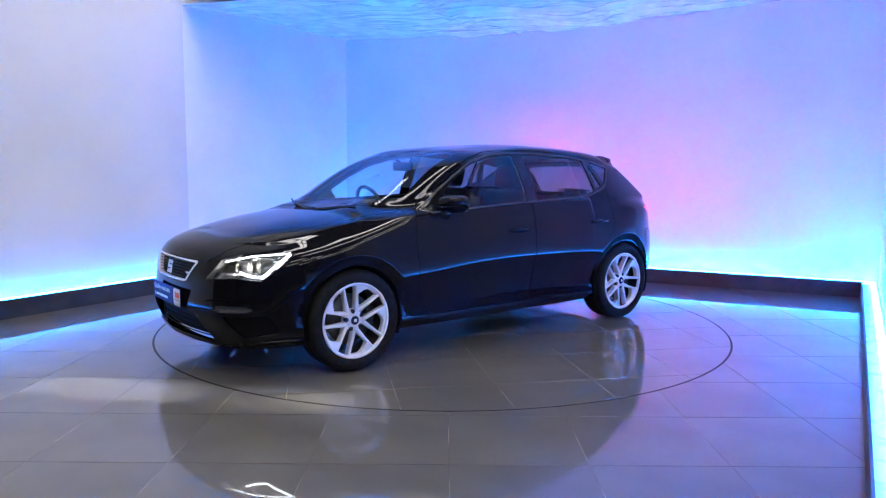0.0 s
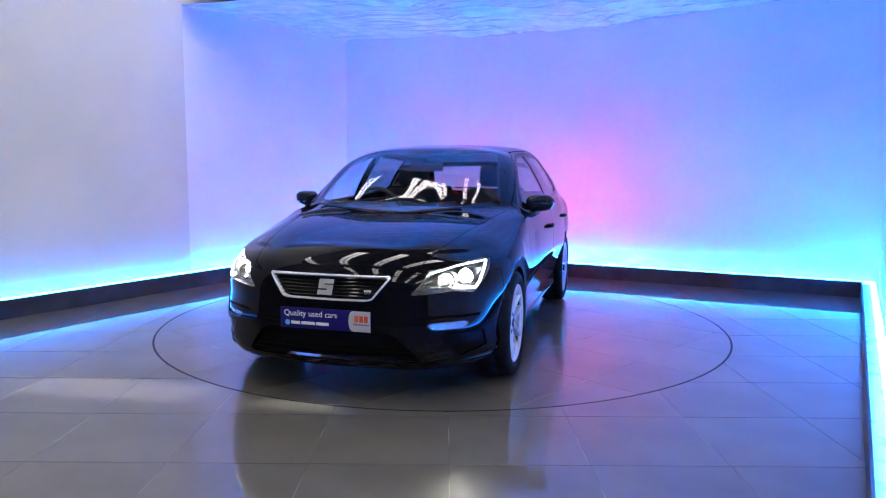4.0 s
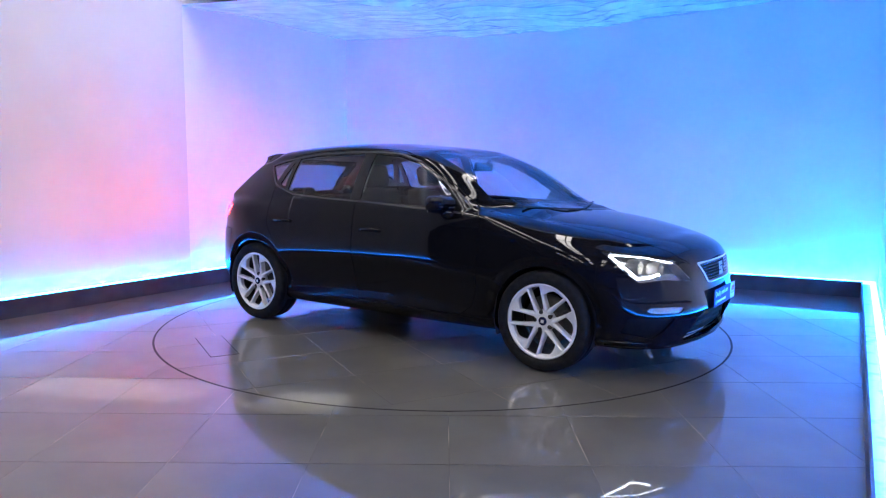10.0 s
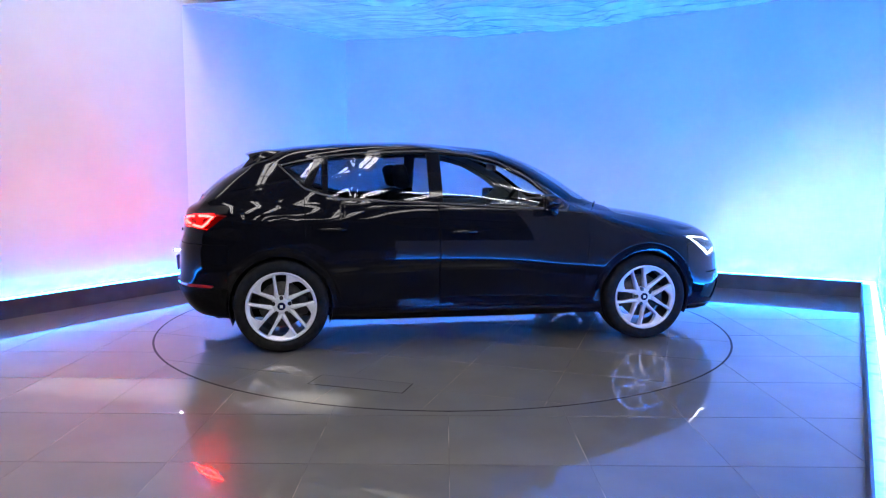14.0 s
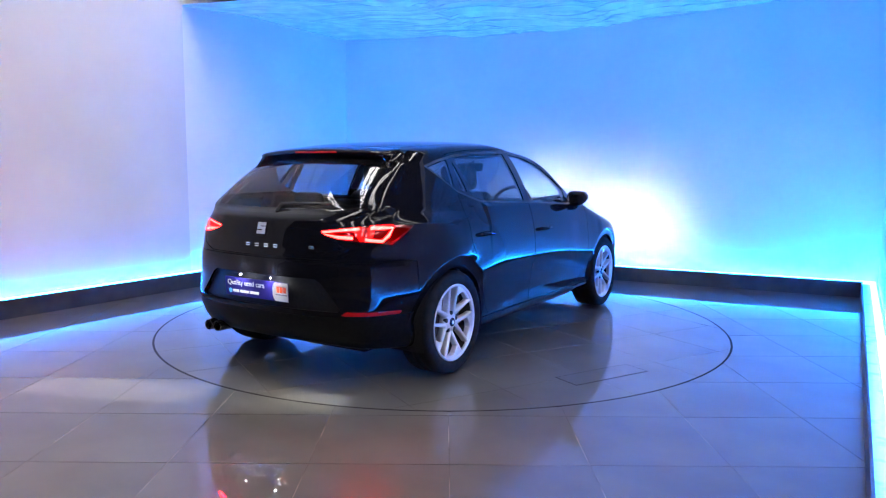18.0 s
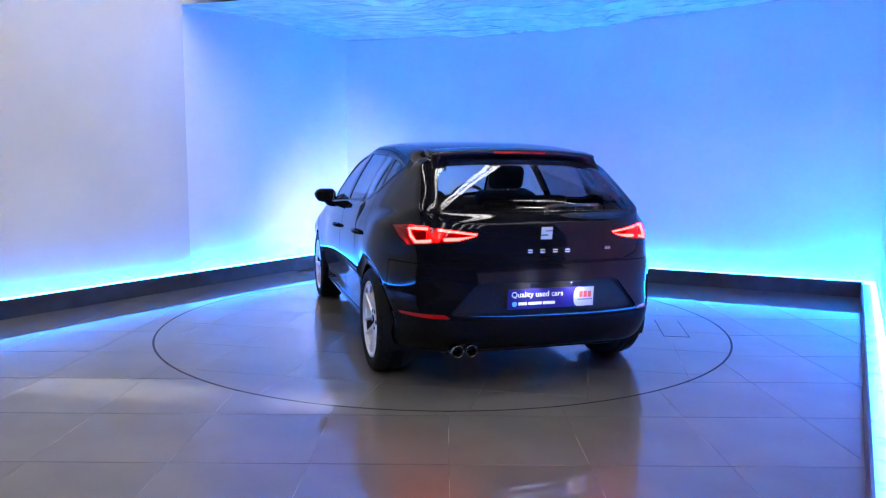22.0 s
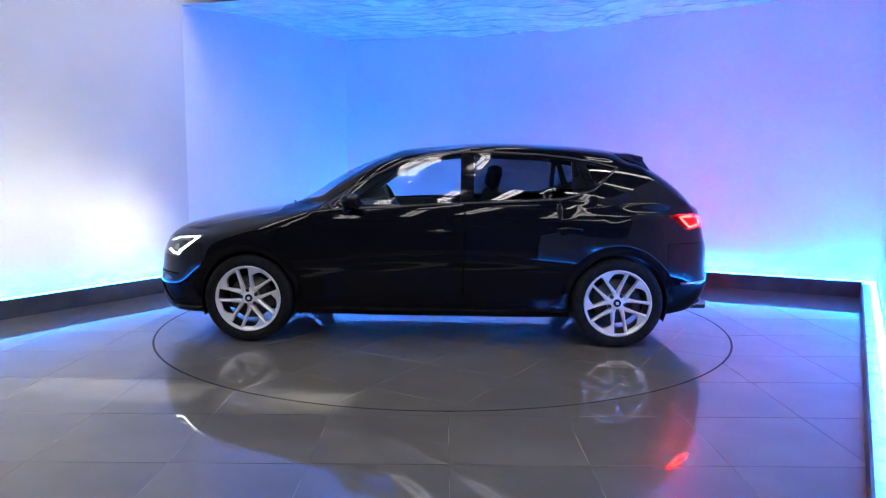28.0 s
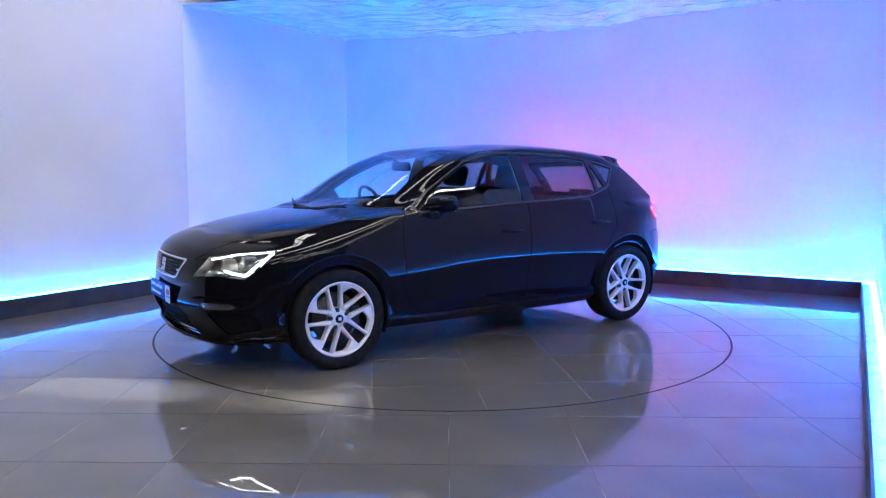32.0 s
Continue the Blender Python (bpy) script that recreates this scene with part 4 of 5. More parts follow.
def tube_bm(points, r, segments=8, bm=None):
    """A round bar along points, closed at its ends."""
    bm = bm or bmesh.new()
    pts = [Vector(p) for p in points]
    rings = []
    for i, p in enumerate(pts):
        d = (pts[min(i + 1, len(pts) - 1)] - pts[max(i - 1, 0)]).normalized()
        a = d.cross(Vector((0.01, 0.02, 1))).normalized()
        b = d.cross(a)
        rings.append([bm.verts.new(p + (a * math.cos(2 * math.pi * k / segments) + b * math.sin(2 * math.pi * k / segments)) * r) for k in range(segments)])
    for u, w in zip(rings, rings[1:]):
        for k in range(segments):
            bm.faces.new((u[k], u[(k + 1) % segments], w[(k + 1) % segments], w[k]))
    bm.faces.new(list(reversed(rings[0])))
    bm.faces.new(rings[-1])
    return bm


def lathe_bm(profile, segments=64):
    """Turns a profile of (radius, y) about the y axis."""
    bm = bmesh.new()
    rings = [[bm.verts.new((r * math.cos(2 * math.pi * k / segments), y, r * math.sin(2 * math.pi * k / segments))) for k in range(segments)] for r, y in profile]
    for u, w in zip(rings, rings[1:]):
        for k in range(segments):
            bm.faces.new((u[k], u[(k + 1) % segments], w[(k + 1) % segments], w[k]))
    bmesh.ops.recalc_face_normals(bm, faces=bm.faces[:])
    return bm


# ---- wheels ----
def wheel_spot(r, turn, y):
    """A point of the wheel's face: radius, angle in degrees as one looks at the wheel from outside, depth."""
    return Vector((-r * math.cos(radians(turn)), y, r * math.sin(radians(turn))))


def spoke_bm(turn, s):
    """One arm of a V: it leaves the hub beside its twin and runs straight to the rim, with a ridge along its face."""
    a, b = wheel_spot(0.056, turn + 2 * s, 0), wheel_spot(0.230, turn + 24.0 * s, 0)
    way = (b - a).normalized()
    out = Vector((0, 1, 0))
    tan = way.cross(out)
    bm, rows = bmesh.new(), []
    for u in (0.0, 0.12, 0.3, 0.5, 0.75, 0.9, 1.0):
        half = 0.0165 - 0.0075 * min(1, u / 0.6) + 0.004 * max(0, u - 0.85) / 0.15
        y = -0.021 + 0.024 * u ** 0.8
        ridge = 0.10 * s * half
        section = ((-half * 0.92, -0.045), (-half, -0.010), (-half * 0.72, -0.0035), (ridge - 0.0012, 0.0), (ridge + 0.0012, 0.0), (half * 0.72, -0.0035), (half, -0.010), (half * 0.92, -0.045))
        rows.append([bm.verts.new(a.lerp(b, u) + tan * e + out * (y + d)) for e, d in section])
    for p, q in zip(rows, rows[1:]):
        for i in range(8):
            k = (i + 1) % 8
            bm.faces.new((p[i], p[k], q[k], q[i]))
    bm.faces.new(rows[0])
    bm.faces.new(list(reversed(rows[-1])))
    bmesh.ops.recalc_face_normals(bm, faces=bm.faces[:])
    return bm


def rim_web_bm(turn):
    """The plate that closes a V towards the rim, deeper beside one of its arms."""
    bm, rows = bmesh.new(), []
    for u in np.linspace(0, 1, 9):
        ang = turn + 24 - 48 * u
        inner = 0.158 + 0.052 * float(ease(np.array(u / 0.55))) - 0.002 * u
        rows.append([bm.verts.new(wheel_spot(r, ang, y)) for r, y in ((0.233, -0.03), (0.233, 0.0), (0.226, 0.001), (inner + 0.004, -0.006), (inner, -0.012), (inner + 0.004, -0.045))])
    for p, q in zip(rows, rows[1:]):
        for i in range(5):
            bm.faces.new((p[i], p[i + 1], q[i + 1], q[i]))
    bm.faces.new(rows[0])
    bm.faces.new(list(reversed(rows[-1])))
    bmesh.ops.recalc_face_normals(bm, faces=bm.faces[:])
    return bm


def build_wheel(parent, spot, turn):
    """An alloy wheel of five V-shaped spoke pairs with its tyre; the local y axis points out of the car."""
    barrel = lathe_bm([(0.238, 0.0), (0.236, 0.006), (0.228, 0.004), (0.222, -0.012), (0.215, -0.06), (0.212, -0.15), (0.225, -0.19), (0.236, -0.195), (0.236, -0.18), (0.224, -0.15), (0.224, -0.02), (0.238, 0.0)])
    wheel = part("wheel", barrel, DARK_RIM, parent, "", True)
    part("rim_lip", lathe_bm([(0.2385, -0.004), (0.2385, 0.004), (0.236, 0.0075), (0.231, 0.0075), (0.222, 0.003), (0.217, -0.012), (0.2185, -0.012)]), SILVER, wheel, "bright silver rim edge", True)
    tyre = lathe_bm([(0.225, -0.185), (0.236, -0.197), (0.262, -0.210), (0.292, -0.206), (0.312, -0.190), (0.318, -0.165), (0.3185, -0.130), (0.316, -0.128), (0.316, -0.122), (0.319, -0.120),
                     (0.319, -0.075), (0.316, -0.073), (0.316, -0.067), (0.3185, -0.065), (0.318, -0.026), (0.312, -0.001), (0.300, 0.011), (0.285, 0.016), (0.268, 0.017), (0.252, 0.013), (0.242, 0.006), (0.236, 0.003), (0.232, -0.01)], 96)
    part("tyre", tyre, RUBBER, wheel, "black low-profile tyre", True)
    part("brake_disc", lathe_bm([(0.0, -0.075), (0.075, -0.075), (0.078, -0.085), (0.155, -0.085), (0.157, -0.088), (0.157, -0.108), (0.155, -0.111), (0.0, -0.111)], 48), IRON, wheel, "grey iron brake disc", True)
    part("caliper", box_bm(-0.175, -0.105, -0.135, -0.068, -0.07, 0.07, 0.015), DARK_RIM, wheel)
    part("hub", lathe_bm([(0.0, -0.016), (0.030, -0.016), (0.050, -0.020), (0.062, -0.024), (0.068, -0.032), (0.070, -0.066), (0.0, -0.066)], 40), SILVER, wheel, "", True)
    part("hub_cap", lathe_bm([(0.0, -0.009), (0.023, -0.009), (0.027, -0.012), (0.028, -0.018), (0.0, -0.018)], 28), CAP_BLUE, wheel, "dark blue hub cap", True)
    part("cap_badge", box_bm(-0.010, 0.010, -0.0095, -0.0075, -0.010, 0.010, 0.002), BRIGHT, wheel)
    for k in range(5):
        v = turn + 72 * k
        # black plug proud of the hub, its colour gives the bolt hole's shade
        nut = part("bolt_hole_shade", lathe_bm([(0.0, -0.0175), (0.0115, -0.0175), (0.0135, -0.019), (0.014, -0.04), (0.0, -0.04)], 16), LAMP_BLACK, wheel, "", True)
        nut.location = wheel_spot(0.056, v + 36, 0)
        for s in (-1, 1):
            part("spoke", spoke_bm(v, s), SILVER, wheel)
        part("rim_web", rim_web_bm(v), SILVER, wheel)
    wheel.matrix_basis = spot
    return wheel


def cabin_box(name, x0, x1, y0, y1, z0, z1, mat, parent, tilt=0.0, bevel=0.04, label=""):
    bm = box_bm(-(x1 - x0) / 2, (x1 - x0) / 2, -(y1 - y0) / 2, (y1 - y0) / 2, -(z1 - z0) / 2, (z1 - z0) / 2, bevel, 3)
    ob = part(name, bm, mat, parent, label, True)
    ob.matrix_basis = pose((x0 + x1) / 2, (y0 + y1) / 2, (z0 + z1) / 2, 0, tilt, 0)
    return ob


def build_plate(car, name, spot):
    """A printed dealer plate: blue with white words, a round-edged white field with print; local y right, z up, facing +x."""
    base = part(name, box_bm(-0.004, 0.0, -0.26, 0.26, -0.056, 0.056, 0.003), PLATE_BLUE, car, "blue and white printed dealer plate")
    field = bmesh.new()
    pts = [(0.135 + 0.022 * (1 - math.cos(math.asin(min(1, abs(v))))) if abs(v) <= 1 else 0.135, v * 0.054) for v in np.linspace(-1, 1, 13)]
    vs = [field.verts.new((0.0008, y, z)) for y, z in pts] + [field.verts.new((0.0008, 0.258, 0.054)), field.verts.new((0.0008, 0.258, -0.054))]
    field.faces.new(vs)
    bmesh.ops.solidify(field, geom=field.faces[:], thickness=0.0006)
    part("white_field", field, PLATE_WHITE, base)
    words = bpy.data.curves.new("lettering", "FONT")
    words.body, words.size, words.extrude = "Quality used cars", 0.044, 0.0004
    words.align_x, words.align_y = "LEFT", "CENTER"
    words.materials.append(PLATE_WHITE)
    text = new("lettering", words)
    text.parent = base
    text.matrix_basis = Matrix.Translation((0.0012, -0.238, 0.024)) @ Matrix(((0, 0, 1, 0), (1, 0, 0, 0), (0, 1, 0, 0), (0, 0, 0, 1)))
    y = -0.196
    for w in (0.052, 0.078, 0.072):
        part("print_bar", box_bm(0.0, 0.0012, y, y + w, -0.034, -0.018), PLATE_WHITE, base)
        y += w + 0.008
    dot = lathe_bm([(0.0, 0.0012), (0.014, 0.0012), (0.0145, 0.0), (0.0, 0.0)], 20)
    d = part("print_dot", dot, SKY_DOT, base)
    d.matrix_basis = Matrix.Translation((0, -0.218, -0.027)) @ pose(0, 0, 0, 0, 0, -90)
    for k in range(3):
        part("emblem_bar", box_bm(0.0008, 0.002, 0.170 + 0.026 * k, 0.191 + 0.026 * k, -0.004, 0.030), PLATE_RED, base)
    part("print_bar", box_bm(0.0008, 0.002, 0.160, 0.250, -0.020, -0.013), PRINT_GREY, base)
    base.matrix_basis = spot
    return base


def emblem(parent, spot, size, name="emblem"):
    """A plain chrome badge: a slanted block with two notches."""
    bm = bmesh.new()
    s = size / 2
    for z0, z1, y0, y1 in ((0.42, 1.0, -1.0, 1.0), (-0.22, 0.28, -1.0, 1.0), (-1.0, -0.40, -1.0, 1.0)):
        vs = [bm.verts.new((0, y * s + z * s * 0.14, z * s)) for y, z in ((y0, z0), (y1, z0), (y1, z1), (y0, z1))]
        bm.faces.new(vs)
    for y0, z0 in ((-1.0, 0.25), (0.2, -0.42)):
        vs = [bm.verts.new((0, (y0 + dy) * s + (z0 + dz) * s * 0.14, (z0 + dz) * s)) for dy, dz in ((0, 0), (0.8, 0), (0.8, 0.2), (0, 0.2))]
        bm.faces.new(vs)
    bmesh.ops.solidify(bm, geom=bm.faces[:], thickness=0.006)
    bmesh.ops.recalc_face_normals(bm, faces=bm.faces[:])
    ob = part(name, bm, BRIGHT, parent, "silver badge")
    ob.matrix_basis = spot
    return ob


def build_mirror(car, s):
    """A door mirror: housing, glass, foot and side repeater."""
    bm = bmesh.new()
    rows = []
    for u in np.linspace(0, 1, 9):
        y = 0.812 + 0.186 * u
        r = max(0.05, 1 - (2 * abs(u - 0.46)) ** 5) ** 0.5
        cx, cz = 0.592 - 0.055 * u, 1.014 + 0.016 * u
        hx, hz = 0.070 * r + 0.004, 0.064 * r * (1 - 0.22 * u) + 0.004
        ring_points = []
        for k in range(18):
            c, q = math.cos(k * math.pi / 9), math.sin(k * math.pi / 9)
            c, q = math.copysign(abs(c) ** 0.6, c), math.copysign(abs(q) ** 0.6, q)
            ring_points.append(bm.verts.new((cx + hx * max(-0.8, c), s * y, cz + hz * q * (1 - 0.34 * max(0, c)) + 0.006 * c)))
        rows.append(ring_points)
    for p, q in zip(rows, rows[1:]):
        for k in range(18):
            bm.faces.new((p[k], p[(k + 1) % 18], q[(k + 1) % 18], q[k]))
    bm.faces.new(rows[0])
    bm.faces.new(rows[-1])
    bmesh.ops.recalc_face_normals(bm, faces=bm.faces[:])
    house = part("mirror_housing", bm, PAINT, car, "", True)
    pane = part("mirror_glass", box_bm(-0.003, 0.0, -0.072, 0.072, -0.045, 0.045, 0.002), CHROME, house)
    pane.matrix_basis = pose(0.524, s * 0.90, 1.015, 0, 4, s * 6)
    foot = part("mirror_foot", tube_bm([(0.625, s * 0.80, 0.925), (0.61, s * 0.84, 0.945), (0.59, s * 0.885, 0.972)], 0.030, 12), PIANO, house, "", True)
    part("indicator", tube_bm([(0.655, s * 0.86, 1.00), (0.645, s * 0.92, 1.005), (0.615, s * 0.975, 1.012)], 0.008, 6), LENS, house)
    return house


def build_car():
    car = tagged(new("car"), "glossy black five-door hatchback with silver alloy wheels on the turntable", "car")
    sk = build_skin()
    # painted panels
    skin_part(sk, "bonnet", ("hood",), PAINT, car, "LR")
    skin_part(sk, "roof", ("roof",), PAINT, car, "LR")
    skin_part(sk, "tailgate", ("tailgate",), PAINT, car, "LR")
    skin_part(sk, "front_bumper", ("front_bumper",), PAINT, car, "LR")
    skin_part(sk, "rear_bumper", ("rear_bumper",), PAINT, car, "LR")
    skin_part(sk, "diffuser", ("diffuser",), LOWER_BLACK, car, "LR", "matt black lower bumper")
    skin_part(sk, "windscreen", ("windscreen",), GLASS, car, "LR", rim=0.004)
    skin_part(sk, "windscreen_border", ("screen_edge",), PIANO, car, "LR", rim=0.004)
    skin_part(sk, "rear_window", ("back_glass",), BACK_GLASS_TINT, car, "LR", "tinted rear window", rim=0.004)
    skin_part(sk, "rear_window_border", ("back_edge",), PIANO, car, "LR", rim=0.004)
    skin_part(sk, "grille_frame", ("grille_frame",), BRIGHT, car, "LR", "chrome grille surround", 0.006, 0.03)
    grille = skin_part(sk, "grille", ("grille",), GAP, car, "LR", "black slatted grille", -0.05, 0.0)
    intake = skin_part(sk, "lower_intake", ("intake",), GAP, car, "LR", "", -0.05, 0.0)
    skin_part(sk, "panel_gap", ("gap_done",), GAP, car, "LR", "", -0.006, 0.0)
    for s in "LR":
        f = 1 if s == "L" else -1
        skin_part(sk, "front_wing", ("fender",), PAINT, car, s)
        skin_part(sk, "rear_quarter", ("quarter",), PAINT, car, s)
        skin_part(sk, "sill", ("sill",), PAINT, car, s)
        for x in (1, -1):
            skin_part(sk, "wheel_arch_lip", ("arch_lip",), PAINT, car, s, rim=0.03, only=lambda c: c[0] * x > 0)
        for name, lab, gl in (("front_door", "front_door", "front_glass"), ("rear_door", "rear_door", "rear_glass")):
            door = skin_part(sk, name, (lab,), PAINT, car, s)
            skin_part(sk, "window_pane", (gl,), GLASS if "front" in name else DARK_GLASS, door, s, "" if "front" in name else "privacy-tinted pane", -0.004, 0.004)
            hx, hz = (-0.06, 0.817) if "front" in name else (-0.966, 0.842)
            grip = tube_bm([(hx - 0.09, f * 0.898, hz - 0.004), (hx - 0.075, f * 0.921, hz), (hx, f * 0.928, hz + 0.002), (hx + 0.075, f * 0.921, hz), (hx + 0.09, f * 0.898, hz - 0.004)], 0.0125, 10)
            for v in grip.verts:
                v.co.y -= f * (0.0045 if "front" in name else 0.0075)
            part("door_handle", grip, PAINT, door, "", True)
            cup = part("handle_recess", lathe_bm([(0.0, -0.001), (0.036, -0.001), (0.042, 0.002), (0.0, 0.0021)], 24), PIANO, door, "", True)
            cup.matrix_basis = pose(hx, f * (0.8918 if "front" in name else 0.8890), hz - 0.006)
            cup.scale = (1.4, 1, 0.55)
        skin_part(sk, "window_seal", ("seal",), SEAL, car, s, "satin grey window surround", 0.002, 0.01)
        skin_part(sk, "pillar_trim", ("trim",), PIANO, car, s)
        skin_part(sk, "vent_pane", ("vent_glass",), DARK_GLASS, car, s, "", -0.003, 0.004)
        skin_part(sk, "quarter_pane", ("quarter_glass",), DARK_GLASS, car, s, "", -0.003, 0.004)
        # headlight
        lamp = skin_part(sk, "headlight", ("head_lens",), LENS, car, s, "lit white LED headlight behind a clear lens", 0.0, 0.004)
        skin_part(sk, "reflector", ("head_lens",), LAMP_BLACK, lamp, s, "", -0.075, 0.0)
        skin_part(sk, "bezel", ("head_lens",), REFLECTOR, lamp, s, "grey lamp bezel", -0.045, 0.03, only=lambda c: c[2] < 0.655 or c[0] < 1.80)
        skin_part(sk, "lamp_wall", ("head_lens",), LAMP_BLACK, lamp, s, "", -0.003, 0.074, shell=False)
        up = [(1.70, 0.772, 0.756), (1.79, 0.722, 0.748), (1.89, 0.655, 0.737), (1.955, 0.590, 0.716), (2.000, 0.540, 0.702)]
        down = [(1.70, 0.776, 0.752), (1.775, 0.782, 0.700), (1.835, 0.778, 0.655), (1.872, 0.762, 0.622), (1.93, 0.712, 0.630), (1.965, 0.672, 0.648)]
        for path, r in ((up, 0.0032), (down, 0.0065)):
            part("light_guide", tube_bm([(x, f * y, z) for x, y, z in trimmed(path)], r, 8), WHITE_DRL, lamp, "", True)
        for y, z in ((0.60, 0.662), (0.685, 0.680)):
            tube = lathe_bm([(0.0, -0.10), (0.040, -0.10), (0.040, -0.03), (0.044, -0.026), (0.048, -0.03), (0.048, -0.10)], 28)
            lens = part("projector", tube, LAMP_BLACK, lamp, "", True)
            turn = Matrix.Translation((1.985 - (y - 0.60) * 1.1, f * y, z)) @ pose(0, 0, 0, 0, 0, -93.5) @ pose(0, 0, 0, -0.5, 0, 0)
            lens.matrix_basis = turn
            glow = part("emitter", lathe_bm([(0.0, -0.092), (0.039, -0.092), (0.039, -0.097), (0.0, -0.097)], 24), BEAM, lamp)
            glow.matrix_basis = turn
        for k in range(4):
            part("led_cell", box_bm(2.035 - 0.022 * k - 0.012, 2.035 - 0.022 * k, f * (0.55 + 0.026 * k) - 0.009, f * (0.55 + 0.026 * k) + 0.009, 0.625, 0.638, 0.003), REFLECTOR, lamp)
        # fog light
        fog = skin_part(sk, "fog_light", ("fog_lens",), LENS, car, s, "", 0.0, 0.01)
        skin_part(sk, "fog_reflector", ("fog_lens",), REFLECTOR, fog, s, "", -0.012, 0.0)
        skin_part(sk, "bumper_slot", ("fog_slot",), GAP, car, s, "", -0.012, 0.0)
        skin_part(sk, "bumper_pocket", ("pocket",), LOWER_BLACK, car, s, "", -0.014, 0.0)
        skin_part(sk, "pocket_edge", ("pocket",), PAINT, car, s, "", 0.0, 0.016, shell=False)
        blade = bmesh.new()
        rows = []
        for x, y, z in ((1.66, 0.832, 0.246), (1.80, 0.790, 0.240), (1.93, 0.690, 0.234), (2.02, 0.560, 0.230)):
            rows.append([blade.verts.new((x * k + (1 - k) * 1.3, f * (y * k + 0.02), z + d)) for k, d in ((1.0, 0.0), (0.975, 0.010), (0.93, 0.008), (0.93, -0.010), (0.975, -0.008))])
        for p, q in zip(rows, rows[1:]):
            for k in range(5):
                blade.faces.new((p[k], p[(k + 1) % 5], q[(k + 1) % 5], q[k]))
        blade.faces.new(rows[0])
        blade.faces.new(rows[-1])
        bmesh.ops.recalc_face_normals(blade, faces=blade.faces[:])
        part("bumper_blade", blade, PIANO, car, "", True)
        # tail light
        tail = skin_part(sk, "tail_light", ("tail_lens",), RED_COVER, car, s, "lit red wraparound tail light", 0.0, 0.004)
        skin_part(sk, "lens_backing", ("tail_lens",), RED_GLOW, tail, s, "", -0.045, 0.0)
        skin_part(sk, "lamp_housing", ("tail_lens",), LAMP_BLACK, tail, s, "", -0.055, 0.05)
        skin_part(sk, "lamp_wall", ("tail_lens",), LAMP_BLACK, tail, s, "", -0.003, 0.054, shell=False)
        outer = [(-1.865, 0.688, 0.926), (-1.80, 0.742, 0.926), (-1.765, 0.768, 0.924), (-1.80, 0.778, 0.885), (-1.838, 0.770, 0.853), (-1.885, 0.727, 0.858), (-1.905, 0.695, 0.864)]
        inner = [(-1.905, 0.640, 0.922), (-1.945, 0.53, 0.913), (-1.966, 0.435, 0.901), (-1.966, 0.418, 0.894), (-1.969, 0.445, 0.883), (-1.960, 0.53, 0.874), (-1.935, 0.625, 0.870)]
        for path in (outer, inner):
            part("led_bar", tube_bm([(x, f * y, z) for x, y, z in trimmed(path)], 0.008, 8), RED_LED, tail, "", True)
        skin_part(sk, "rear_reflector", ("reflector",), RED_LENS, car, s, "dark red reflector strip", 0.002, 0.01)
        # arch liners
        for x in (AXLE, -AXLE):
            bm = bmesh.new()
            arcs = [[bm.verts.new((x + r * math.cos(a), f * y, 0.322 + r * math.sin(a))) for a in np.linspace(radians(-22), radians(202), 40)] for r, y in ((ARCH + 0.004, 0.868), (ARCH + 0.01, 0.60), (ARCH - 0.1, 0.58), (0.05, 0.58))]
            for p, q in zip(arcs, arcs[1:]):
                for k in range(39):
                    bm.faces.new((p[k], p[k + 1], q[k + 1], q[k]))
            part("arch_liner", bm, PLASTIC, car, "", True)
            turn = {(1, 1): 64, (1, -1): 24, (-1, 1): 70, (-1, -1): 54}[(f, 1 if x > 0 else -1)]
            spot = Matrix.Translation((x, f * 0.872, 0.319))
            spot = spot if f == 1 else spot @ pose(0, 0, 0, 0, 0, 180)
            build_wheel(car, spot, turn)
        build_mirror(car, f)
        part("mud_flap", box_bm(0.955, 0.965, min(f * 0.62, f * 0.80), max(f * 0.62, f * 0.80), 0.195, 0.25, 0.004), PLASTIC, car)
        skin_part(sk, "pillar_lining", ("quarter", "fender", "front_door", "rear_door", "trim", "seal"), LINING, car, s, "pale grey pillar lining", -0.022, 0.0, only=lambda c: c[2] > 1.09 or (c[2] > 1.0 and c[0] > 0.45))
        skin_part(sk, "boot_side_trim", ("quarter", "tail_lens"), TRIM_GREY, car, s, "", -0.085, 0.0, only=lambda c: c[0] < -1.40 and c[2] < 1.09)
    skin_part(sk, "roof_lining", ("roof",), LINING, car, "LR", "pale grey roof lining", -0.025, 0.0)
    skin_part(sk, "tailgate_trim", ("tailgate", "back_edge"), TRIM_GREY, car, "LR", "", -0.045, 0.0, only=lambda c: c[2] < 1.2)
    # grille slats, mesh and badge
    for k in range(6):
        z = 0.588 + 0.018 * k
        w = 0.25 + (z - 0.578) / 0.108 * 0.080
        part("grille_slat", tube_bm([(2.148 - 0.22 * (y * y) - (z - 0.57) * 0.17, y, z) for y in np.linspace(-w, w, 13)], 0.004, 6), PIANO, grille)
    for k in range(5):
        z = 0.255 + 0.03 * k
        w = 0.50 - (z - 0.25) * 1.05
        part("intake_slat", tube_bm([(2.115 - 0.25 * (y * y) + (z - 0.25) * 0.12, y, z) for y in np.linspace(-w, w, 13)], 0.004, 6), GAP, intake)
